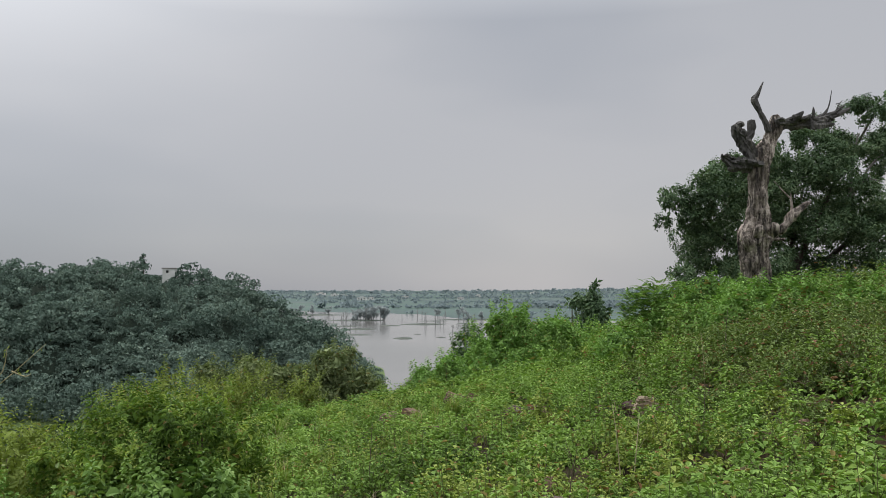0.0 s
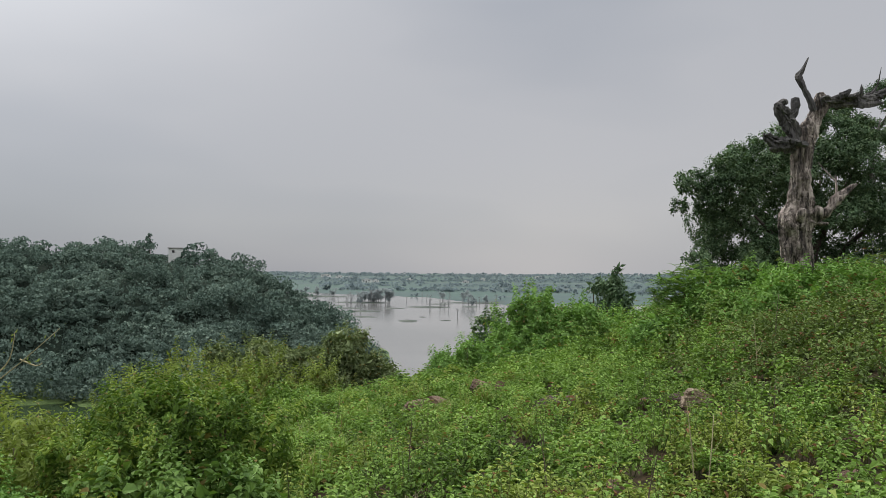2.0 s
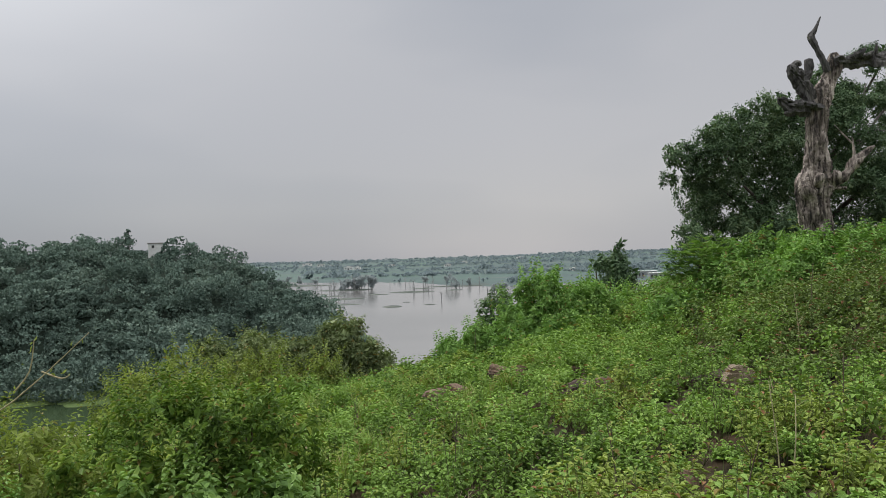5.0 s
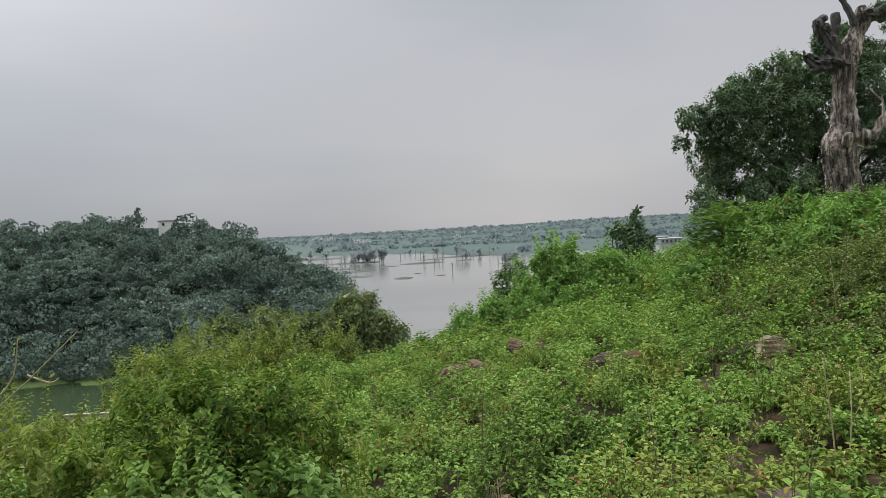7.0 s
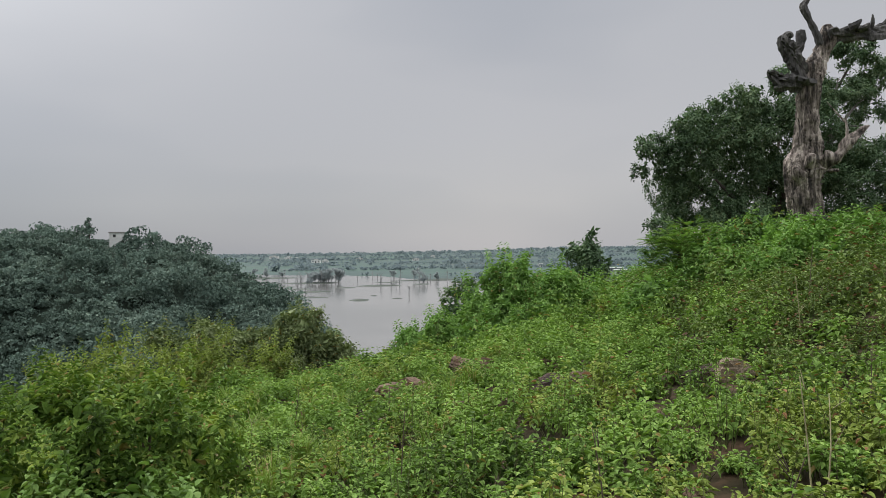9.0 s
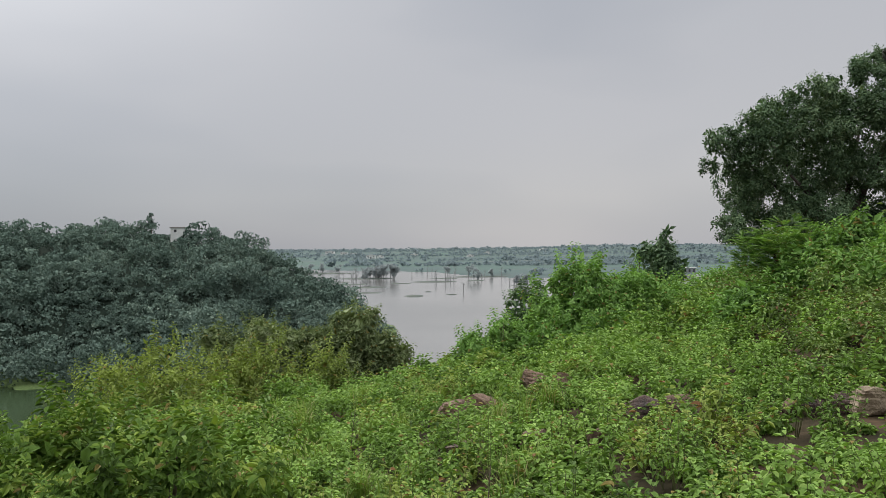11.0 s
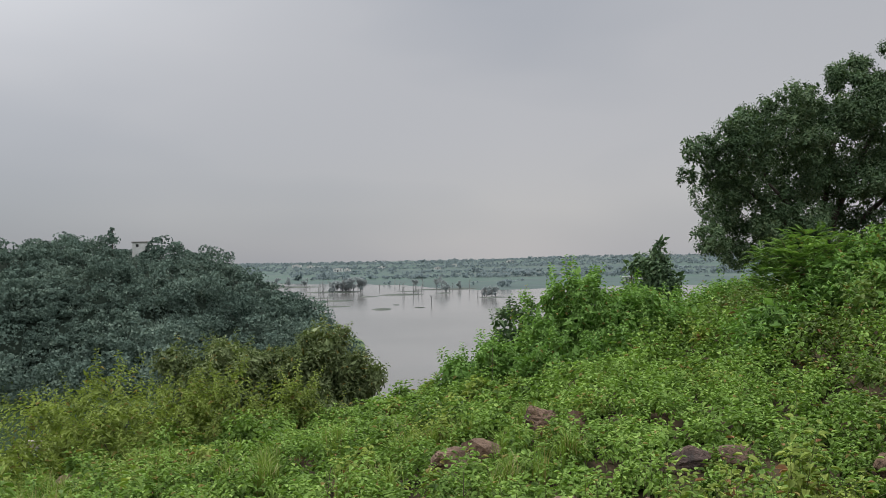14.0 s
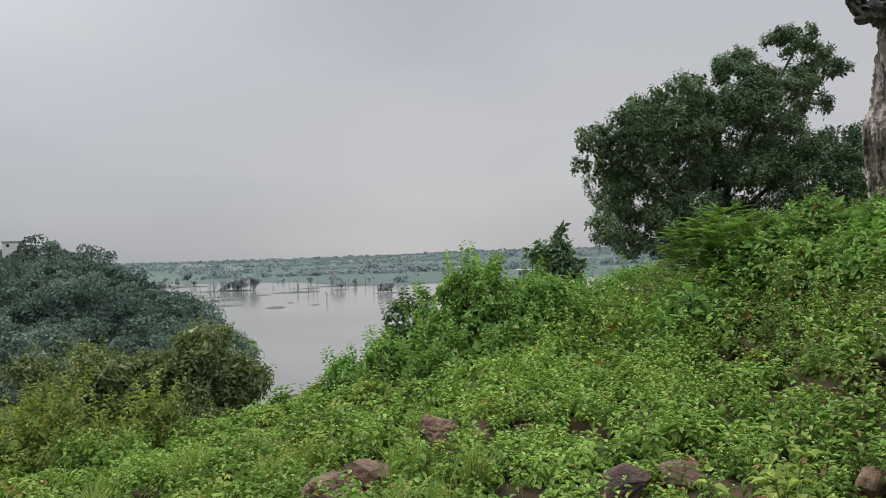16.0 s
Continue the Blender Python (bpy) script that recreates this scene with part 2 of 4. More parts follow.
def water_material():
    m, n, l, b, out = principled("silty_lake_water")
    pos = n.new("ShaderNodeNewGeometry").outputs["Position"]
    big = noise_node(n, l, pos, 0.012, 4).outputs[0]
    silt = (ramp_node(n, l, big, [(0.35, (0.13, 0.128, 0.12)), (0.65, (0.19, 0.185, 0.175))]))
    sep = n.new("ShaderNodeSeparateXYZ")
    l.new(pos, sep.inputs[0])
    # the wooded hill's dark green reflection is painted into the pond's base colour
    hill_reflection = math_node(n, l, "MULTIPLY", math_node(n, l, "LESS_THAN", sep.outputs[0], -50.0), math_node(n, l, "LESS_THAN", sep.outputs[1], 300.0))
    l.new(mix_node(n, l, hill_reflection, silt, (0.035, 0.055, 0.025)), b.inputs["Base Color"])
    b.inputs["Roughness"].default_value = 0.12
    b.inputs["IOR"].default_value = 1.33
    wave = noise_node(n, l, pos, 0.9, 3).outputs[0]
    bp = n.new("ShaderNodeBump")
    bp.inputs["Strength"].default_value, bp.inputs["Distance"].default_value = 0.12, 0.1
    l.new(wave, bp.inputs["Height"])
    l.new(bp.outputs[0], b.inputs["Normal"])
    return m


GROUND, WATER = ground_material(), water_material()

# ---- mesh helpers ----
RNG = np.random.default_rng(7)


def mesh_np(name, verts, faces, smooth=False):
    """A mesh from arrays; all faces have the same number of corners."""
    me = bpy.data.meshes.new(name)
    k = faces.shape[1]
    me.vertices.add(len(verts))
    me.vertices.foreach_set("co", np.ascontiguousarray(verts, np.float32).ravel())
    me.loops.add(faces.size)
    me.loops.foreach_set("vertex_index", np.ascontiguousarray(faces, np.int32).ravel())
    me.polygons.add(len(faces))
    me.polygons.foreach_set("loop_start", np.arange(len(faces), dtype=np.int32) * k)
    me.polygons.foreach_set("use_smooth", np.full(len(faces), smooth))
    me.update(calc_edges=True)
    return me


def merge(pieces):
    """Joins (verts, faces) pairs."""
    vs, fs, off = [], [], 0
    for v, f in pieces:
        vs.append(v)
        fs.append(f + off)
        off += len(v)
    return np.concatenate(vs), np.concatenate(fs)


def part(name, geo, material, parent=None, label="", smooth=False):
    """Links arrays (verts, faces) as one mesh object, under a thing where one is given."""
    ob = new(name, mesh_np(name, *geo, smooth))
    ob.data.materials.append(material)
    if parent is not None:
        ob.parent = parent
        ob.matrix_parent_inverse = parent.matrix_basis.inverted()
    return tagged(ob, label)


def empty(name, at):
    ob = new(name)
    ob.empty_display_size = 0.2
    ob.matrix_basis = Matrix.Translation(at)
    return ob


def unit(v):
    return v / np.maximum(np.linalg.norm(v, axis=-1, keepdims=True), 1e-9)


def leaves(base, way, normal, length, width, rich=True, fold=0.16, droop=0.12):
    """Pointed oval leaves folded along the midrib: two quads each when rich, one when not."""
    n = len(base)
    length, width = np.broadcast_to(length, n)[:, None], np.broadcast_to(width, n)[:, None]
    way = unit(way)
    side = unit(np.cross(way, normal))
    up = np.cross(side, way)
    tip = base + way * length - up * length * droop
    if rich:
        a, c = base + way * length * 0.28 + up * width * fold, base + way * length * 0.66 + up * (width * fold - length * droop * 0.3)
        v = np.stack([base, a - side * width * 0.46, c - side * width * 0.4, tip, c + side * width * 0.4, a + side * width * 0.46], 1)
        f = np.array([[0, 3, 2, 1], [0, 5, 4, 3]])
    else:
        c = base + way * length * 0.45 + up * width * fold
        v = np.stack([base, c + side * width * 0.5, tip, c - side * width * 0.5], 1)
        f = np.array([[0, 1, 2, 3]])
    k = v.shape[1]
    return v.reshape(-1, 3), (np.arange(n)[:, None, None] * k + f).reshape(-1, 4)


def stalks(a, b, ra, rb):
    """Three-sided tapered stalks from a to b."""
    n = len(a)
    way = unit(b - a)
    s = unit(np.cross(way, np.where(np.abs(way[:, 2:]) > 0.9, [[1.0, 0, 0]], [[0, 0, 1.0]])))
    t = np.cross(way, s)
    ra, rb = np.broadcast_to(ra, n)[:, None], np.broadcast_to(rb, n)[:, None]
    ring = [math.cos(q) * s + math.sin(q) * t for q in (0, 2.094, 4.189)]
    v = np.stack([a + r * ra for r in ring] + [b + r * rb for r in ring], 1)
    f = np.array([[0, 1, 4, 3], [1, 2, 5, 4], [2, 0, 3, 5]])
    return v.reshape(-1, 3), (np.arange(n)[:, None, None] * 6 + f).reshape(-1, 4)


def limb(points, radii, sides=9, rough=0.12, seed=0, steps=5):
    """A knobbly tapered limb along a smooth line through a few points, closed at its end."""
    pts, rad = np.array(points, float), np.array(radii, float)
    rng = np.random.default_rng(seed)
    n = len(pts)
    u = np.linspace(0, n - 1, (n - 1) * steps + 1)
    i = np.minimum(u.astype(int), n - 2)
    f = (u - i)[:, None]
    p0, p1, p2, p3 = pts[np.maximum(i - 1, 0)], pts[i], pts[i + 1], pts[np.minimum(i + 2, n - 1)]
    line = 0.5 * (2 * p1 + (p2 - p0) * f + (2 * p0 - 5 * p1 + 4 * p2 - p3) * f**2 + (3 * p1 - p0 - 3 * p2 + p3) * f**3)
    r = np.interp(u, range(n), rad)
    way = unit(np.gradient(line, axis=0))
    s = unit(np.cross(way, [0.35, 1.0, 0.12]))
    t = np.cross(way, s)
    q = np.linspace(0, 2 * np.pi, sides, endpoint=False)
    ridge = 1 + rough * (np.sin(q * 3 + rng.uniform(0, 6))[None] * 0.6 + np.sin(q * 2 + u[:, None] * 1.3 + rng.uniform(0, 6)) * 0.7 + np.sin(q * 7 + np.sin(u[:, None] * 0.7) * 1.5) * 0.5 * (sides > 14) + rng.normal(0, 0.3, (len(u), sides)))
    v = line[:, None] + (np.cos(q)[None, :, None] * s[:, None] + np.sin(q)[None, :, None] * t[:, None]) * (r[:, None] * ridge)[..., None]
    v = v.reshape(-1, 3)
    fs = [(k * sides + j, k * sides + (j + 1) % sides, (k + 1) * sides + (j + 1) % sides, (k + 1) * sides + j) for k in range(len(u) - 1) for j in range(sides)]
    end = len(v)
    v = np.concatenate([v, line[-1:] + way[-1:] * r[-1] * 0.4, line[:1] - way[:1] * r[0] * 0.2])
    last = (len(u) - 1) * sides
    fs += [(last + j, last + (j + 1) % sides, last + (j + 2) % sides, end) for j in range(0, sides - 1, 2)]
    fs += [((j + 2) % sides, (j + 1) % sides, j, end + 1) for j in range(0, sides - 1, 2)]
    return v, np.array(fs)


def in_lobes(lobes, n, rng, shell=0.35):
    """Points near the skins of ellipsoids (x, y, z, rx, ry, rz), with the ways out of them; none deep inside another."""
    lobes = np.array(lobes, float)
    area = (lobes[:, 3] * lobes[:, 4] + lobes[:, 3] * lobes[:, 5] + lobes[:, 4] * lobes[:, 5])
    pick = rng.choice(len(lobes), n, p=area / area.sum())
    d = unit(rng.normal(size=(n, 3)))
    k = 1 - shell * rng.random(n) ** 1.7
    p = lobes[pick, :3] + d * lobes[pick, 3:] * k[:, None]
    keep = np.ones(n, bool)
    for q in lobes:
        keep &= ((((p - q[:3]) / q[3:]) ** 2).sum(1) > (1 - shell) ** 2 * 0.8)
    return p[keep], unit(d / lobes[pick, 3:])[keep]


def lumpy(lobes, k, seed, size=0.46):
    """Breaks each lobe up into smaller ones that stand out from its skin."""
    rng = np.random.default_rng(seed)
    out = []
    for q in np.array(lobes, float):
        out.append(np.r_[q[:3], q[3:] * 0.8])
        d = unit(rng.normal(size=(k, 3)) + [0, -0.3, 0.35])
        for e in d:
            out.append(np.r_[q[:3] + e * q[3:] * rng.uniform(0.6, 0.9), q[3:] * rng.uniform(0.6, 1.2) * size])
    return out


def rosettes(tip, axis, per, length, width, rng, rich=False, droop=0.3):
    """Leafy shoot ends: the leaves stand off each shoot's axis in a spiral, upright at the tip and spreading lower down."""
    n = len(tip)
    axis = unit(axis)
    s = unit(np.cross(axis, rng.normal(size=(n, 3))))
    t = np.cross(axis, s)
    k = np.arange(per)
    low = (k / max(per - 1, 1))[None, :, None]
    az = (rng.uniform(0, 6.28, (n, 1)) + k * 2.4 + rng.normal(0, 0.25, (n, per)))[..., None]
    rad = np.cos(az) * s[:, None] + np.sin(az) * t[:, None]
    way = rad + axis[:, None] * (0.75 - 1.0 * low) + rng.normal(0, 0.12, rad.shape)
    nor = axis[:, None] + np.array([0, 0, 0.35]) + rng.normal(0, 0.16, rad.shape)
    scale = (rng.uniform(0.75, 1.25, (n, 1)) * rng.uniform(0.8, 1.15, (n, per)) * (0.62 + 0.38 * low[..., 0]))
    base = tip[:, None] - axis[:, None] * low * length * 1.25 + way * scale[..., None] * length * 0.12
    return leaves(base.reshape(-1, 3), way.reshape(-1, 3), nor.reshape(-1, 3), length * scale.ravel(), width * scale.ravel(), rich, fold=0.2, droop=droop)


def gaps(p, size, seed):
    """A soft field in space, between about -1 and 1, for holes in foliage."""
    r = np.random.default_rng(seed)
    out = 0
    for k in range(8):
        out = out + np.sin(p @ (unit(r.normal(size=3)) * 6.283 / size * r.uniform(0.6, 1.7)) + r.uniform(0, 6.28))
    return out / 3.2


def foliage(lobes, sprays, per, length, width, seed, rich=False, shell=0.4, lift=0.55, inner=0.9, hole=-0.75, droop=0.3):
    """Leafy shoots in the lobes' skins, with holes between them, over larger shaded leaves deeper in."""
    rng = np.random.default_rng(seed)
    p, d = in_lobes(lobes, sprays, rng, shell)
    keep = gaps(p, length * 8, seed) > hole
    p, d = p[keep], d[keep]
    outer = rosettes(p, d * 0.75 + [0, 0, lift] + rng.normal(0, 0.28, p.shape), per, length, width, rng, rich, droop)
    lob = np.array(lobes, float)
    m = int(len(p) * inner)
    w = lob[:, 3] * lob[:, 5]
    pick = rng.choice(len(lob), m, p=w / w.sum())
    q = lob[pick, :3] + unit(rng.normal(size=(m, 3))) * lob[pick, 3:] * rng.uniform(0.3, 1 - shell * 0.9, (m, 1))
    deep = leaves(q, unit(rng.normal(size=(m, 3))), unit(rng.normal(size=(m, 3)) + [0, -0.6, 0.4]), length * 1.5, width * 1.7, rich)
    return merge([outer, deep])


# ---- land ----
def step(a, b, x):
    t = np.clip((x - a) / (b - a), 0, 1)
    return t * t * (3 - 2 * t)


WATER_Z, PLAIN_Z = -34.4, -33.6


def waves(x, y, size, seed):
    """Soft bumps of about that size, between -1 and 1."""
    r = np.random.default_rng(seed)
    out = 0
    for k in range(7):
        a, s, q = r.uniform(0, 6.283), r.uniform(0.6, 1.9) / size * 6.283, r.uniform(0, 6.283)
        out = out + np.sin((x * math.cos(a) + y * math.sin(a)) * s + q)
    return out / 4


def height(x, y):
    """The lie of the land."""
    x, y = np.asarray(x, float), np.asarray(y, float)
    along = np.interp(y, [-60, -10, 0, 5, 9, 14, 18, 24, 27, 30, 36, 45, 60, 100, 180], [1.5, -0.1, -0.32, -0.62, -0.92, -1.1, -1.18, -1.42, -1.92, -2.6, -4.4, -8, -16, -30, -42])
    ridge = np.interp(y, [0, 9, 14, 24, 27, 40, 62, 75, 110, 180, 300], [-0.3, -0.9, -1.1, -1.25, -1.4, -2.6, -5.4, -8, -20, -38, -42])
    across = np.interp(x, [-300, -60, -25, -12, -10, -8, -6, -3, 0, 2, 3.5, 4.5, 5.5, 7.5, 11, 15, 30, 60], [-60, -25, -9.5, -2.8, -1.8, -1.2, -0.9, -0.55, 0, 0.36, 0.55, 0.92, 1.35, 1.8, 2.1, 2.45, 3.0, 3.5])
    k = step(3, 14, x - 0.08 * (y - 24))
    z = along * (1 - k) + ridge * k + across
    z = z + 0.06 * waves(x, y, 2.6, 3) + 0.2 * waves(x, y, 9, 4) * step(10, 40, np.hypot(x, y))
    z = np.maximum(z, -37.0)
    # wooded hill beyond the water
    crest = np.interp(x, [-420, -260, -157, -107, -91, -77, -69, -63, -53, -43, -35, -29, -20], [-10, 2, 4.5, 4.5, 3.2, 1, -2.5, -6, -11.5, -17, -22, -28, -38])
    prof = np.clip((y + 4 * waves(x, y, 60, 9) - 216) / 68, 0, 1)
    prof = (1 - (1 - prof) ** 1.5) * (1 - step(305, 400, y))
    hill = -36.5 + (crest + 36.5) * prof
    z = np.maximum(z, hill + 0.8 * waves(x, y, 25, 5))
    z = np.maximum(z, np.where((x < -58) & (x > -175) & (y < 300), -36.0 + 2.2 * step(209, 213, y + 3 * waves(x, y, 40, 12)), -40))
    # plain and its far shore
    u = x / np.maximum(y, 1)
    shore = np.interp(u, [-0.6, -0.21, -0.16, -0.1, -0.03, 0.02, 0.08, 0.28, 0.5], [1500, 1420, 1300, 1200, 1150, 1020, 905, 960, 900]) + 30 * waves(x, y, 160, 6)
    plain = np.where(y > shore - 40, -35.6 + 2.2 * step(-40, 25, y - shore), -37.0)
    plain = plain + 22 * step(1500, 4600, y) + 4 * step(2200, 4600, y) * waves(x, y, 1500, 8)
    plain = plain + 16 * np.exp(-(((y - 3300) / 650) ** 2)) * step(0.02, 0.2, u)
    side = step(0.45, 0.9, np.abs(x) / np.maximum(np.abs(y), 1)) * step(350, 700, np.hypot(x, y))
    z = np.maximum(z, plain)
    return np.where(y < 0, np.maximum(z, PLAIN_Z), np.maximum(z, -37.0 + (PLAIN_Z + 37.0) * side))


def make_ground():
    az = np.concatenate([np.radians(np.linspace(-44, 44, 180)), np.radians(np.linspace(46, 314, 40))])
    r = np.concatenate([np.linspace(0, 34, 90), np.geomspace(35, 4900, 140)])
    rr, aa = np.meshgrid(r, az, indexing="ij")
    x, y = rr * np.sin(aa) - 0.6, rr * np.cos(aa) + 1.0
    v = np.stack([x, y, height(x, y)], -1).reshape(-1, 3)
    na, nr = len(az), len(r)
    i, j = np.meshgrid(np.arange(nr - 1), np.arange(na), indexing="ij")
    j2 = (j + 1) % na
    f = np.stack([i * na + j, (i + 1) * na + j, (i + 1) * na + j2, i * na + j2], -1).reshape(-1, 4)
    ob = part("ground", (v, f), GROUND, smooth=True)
    tagged(ob, "hillside of reddish soil falling to a wide green plain", "ground", kind="structure")


make_ground()
lake_r = np.linspace(0, 2 * np.pi, 64, endpoint=False)
lv = np.stack([1500 * np.sin(lake_r), 900 + 1300 * np.cos(lake_r), np.full(64, WATER_Z)], -1)
lv = np.concatenate([lv, [[0, 900, WATER_Z]]])
lf = np.array([[k, 64, (k + 2) % 64, (k + 1) % 64] for k in range(0, 64, 2)])
tagged(part("lake_water", (lv, lf), WATER), "pale silty lake water lying still under grey sky", "water", kind="structure")

# ---- far plain ----
def crowns(x, y, z, r, h, lobes, per, size, seed, up=0.45, flat=0.0, size_range=(0.3, 0.58), tilt=0.22):
    """Many small tree crowns at once: each is a heap of lobes, domed above and open below, set with leaf clumps."""
    rng = np.random.default_rng(seed)
    n = len(x)
    d = unit(rng.normal(size=(n, lobes, 3)) * [1, 1, 0.75] + [0, -0.1, 0.3])
    c = np.stack([x, y, z + h * 0.48], -1)[:, None] + d * np.stack([r, r, h * 0.5], -1)[:, None] * 0.72
    lr = np.stack([r, r, h * 0.3], -1)[:, None] * rng.uniform(*size_range, (n, lobes, 1))
    q = unit(rng.normal(size=(n, lobes, per, 3)) + [0, -0.35, up])
    p = (c[:, :, None] + q * lr[:, :, None] * rng.uniform(0.86, 1.06, (n, lobes, per, 1))).reshape(-1, 3)
    q = q.reshape(-1, 3)
    way = unit(np.cross(q, rng.normal(size=q.shape)) + [0, 0, -0.35])
    s = np.repeat(size, lobes * per) * rng.uniform(0.6, 1.35, len(p))
    return leaves(p - way * s[:, None] * 0.5, way, unit(q + rng.normal(0, tilt, q.shape) + [0, 0, flat]), s, s * 0.72, rich=False, droop=0.2)


def make_far_woods():
    rng = np.random.default_rng(21)
    y = np.geomspace(930, 4550, 15000) * rng.uniform(0.95, 1.05, 15000)
    x = rng.uniform(-0.62, 0.62, 15000) * y
    rows = waves(x * 0.07, y, 300, 31) + 0.2 * waves(x, y * 0.7, 170, 32)
    land = height(x, y) > PLAIN_Z - 0.5
    keep = land & ((rows > np.interp(y, [900, 1400, 2200, 3600], [0.85, 0.6, 0.1, -0.5])) | (rng.random(15000) < 0.012) | (y > 3900))
    x, y = x[keep], y[keep]
    h = rng.uniform(4, 10, len(x)) * rng.choice([0.7, 1.0, 1.5], len(x), p=[0.4, 0.5, 0.1])
    r = h * rng.uniform(0.7, 1.4, len(x))
    z = height(x, y)
    # leaves tip skyward so the crowns light evenly, in keeping with the painted haze
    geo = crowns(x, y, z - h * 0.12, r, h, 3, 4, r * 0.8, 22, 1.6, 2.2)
    tagged(part("far_woods", geo, HAZED_FAR_WOOD), "belts of hazy grey-green trees across the plain", "woods", kind="stuff")


make_far_woods()


def box(cx, cy, cz, sx, sy, sz):
    """An upright box, its base at cz."""
    v = np.array([[cx + a * sx / 2, cy + b * sy / 2, cz + c * sz] for c in (0, 1) for a, b in ((-1, -1), (1, -1), (1, 1), (-1, 1))])
    return v, np.array([[3, 2, 1, 0], [4, 5, 6, 7], [0, 1, 5, 4], [1, 2, 6, 5], [2, 3, 7, 6], [3, 0, 4, 7]])


def far_house(x, y, w, h):
    z = float(height(x, y)) - 0.3
    house = empty("house", (x, y, z))
    tagged(house, "small whitewashed house among the far trees", "house", group="far houses")
    part("wall", box(x, y, z, w, w * 0.7, h), WHITEWASH, house)
    roof = part("roof", box(x, y, z + h, w + 0.8, w * 0.7 + 0.8, 0.45), ROOFING, house, "flat grey roof slab")
    part("parapet", box(x, y, z + h + 0.45, w * 0.35, w * 0.3, 1.6), WHITEWASH, roof)
    for k in (-0.3, 0.3):
        part("window", box(x + k * w, y - w * 0.35 - 0.03, z + h * 0.45, w * 0.14, 0.12, h * 0.3), OPENING, house)
    part("door", box(x, y - w * 0.35 - 0.03, z + 0.1, w * 0.13, 0.12, h * 0.6), OPENING, house)


for hx, hy, hw, hh in ((-228, 2260, 26, 9), (-206, 2300, 18, 7), (-330, 2650, 30, 8), (-390, 2900, 26, 8), (-118, 2500, 22, 7), (52, 2350, 20, 6), (118, 2700, 26, 7), (330, 2900, 30, 8), (268, 1500, 14, 5), (-470, 3100, 34, 9)):
    far_house(hx, hy, hw, hh)


def lakeside_shed(x, y, w, d, h, bays):
    """A long low masonry building with a pale roof slab and a row of dark openings."""
    z = float(height(x, y)) - 0.3
    shed = empty("lakeside_shed", (x, y, z))
    tagged(shed, "long low grey building with pale roof by the lake", "building", group="lakeside buildings")
    part("wall", box(x, y, z, w, d, h), GREY_WALL, shed)
    part("roof", box(x, y, z + h, w + 1.6, d + 1.6, 0.7), WHITEWASH, shed, "pale flat roof slab")
    for k in range(bays):
        part("opening", box(x + ((k + 0.5) / bays - 0.5) * w, y - d / 2 - 0.03, z + h * 0.25, w / bays * 0.45, 0.12, h * 0.5), OPENING, shed)


lakeside_shed(281, 985, 26, 10, 6.5, 5)
lakeside_shed(262, 1010, 13, 9, 8.5, 3)
lakeside_shed(300, 1120, 30, 10, 5.5, 6)


# ---- lake: islets and drowned trees ----
def islet(x, y, rx, ry, h, seed):
    rng = np.random.default_rng(seed)
    k, q = 24, np.linspace(0, 2 * np.pi, 24, endpoint=False)
    edge = 1 + 0.18 * np.sin(q * 2 + rng.uniform(0, 6)) + 0.12 * np.sin(q * 5 + rng.uniform(0, 6))
    vs = []
    for s, z in ((1.05, -0.5), (0.95, 0.25), (0.6, 0.8), (0.25, 1.0)):
        vs.append(np.stack([x + rx * s * edge * np.cos(q), y + ry * s * edge * np.sin(q), np.full(k, WATER_Z + h * 0.7 * z)], -1))
    v = np.concatenate(vs)
    f = [(a * k + j, a * k + (j + 1) % k, (a + 1) * k + (j + 1) % k, (a + 1) * k + j) for a in range(3) for j in range(k)]
    f += [(3 * k + j, 3 * k + (j + 1) % k, 3 * k + (j + 2) % k, 3 * k + 11) for j in range(0, 10)]
    ob = part("islet", (v, np.array(f)), ISLET, smooth=True)
    tagged(ob, "low grassy mud islet in the lake", "islet", group="lake islets")


ISLET = mottled("grassy_mud", [(0.3, (0.04, 0.052, 0.044)), (0.5, (0.055, 0.07, 0.056)), (0.7, (0.085, 0.095, 0.075))], 0.08, 0.9, 0.3)
for k, (ix, iy, irx, iry, ih) in enumerate(((-29, 588, 8, 7, 1.3), (-76, 722, 16, 9, 1.3), (-69, 635, 14, 6, 0.9), (-19, 822, 22, 10, 1.5), (42, 948, 40, 12, 1.6), (24, 843, 10, 7, 1.0), (-98, 920, 36, 12, 1.7), (-190, 1120, 60, 20, 2.0),
                                                (-51, 790, 9, 5, 0.8), (62, 985, 30, 9, 1.5), (-1.5, 602, 3.5, 2.5, 0.7), (-20, 642, 2.6, 2.2, 0.6), (66, 735, 14, 7, 0.8), (-95, 780, 14, 6, 1.0), (-120, 830, 16, 7, 0.9), (-10, 905, 15, 6, 0.8))):
    islet(ix, iy, irx, iry, ih, 50 + k)


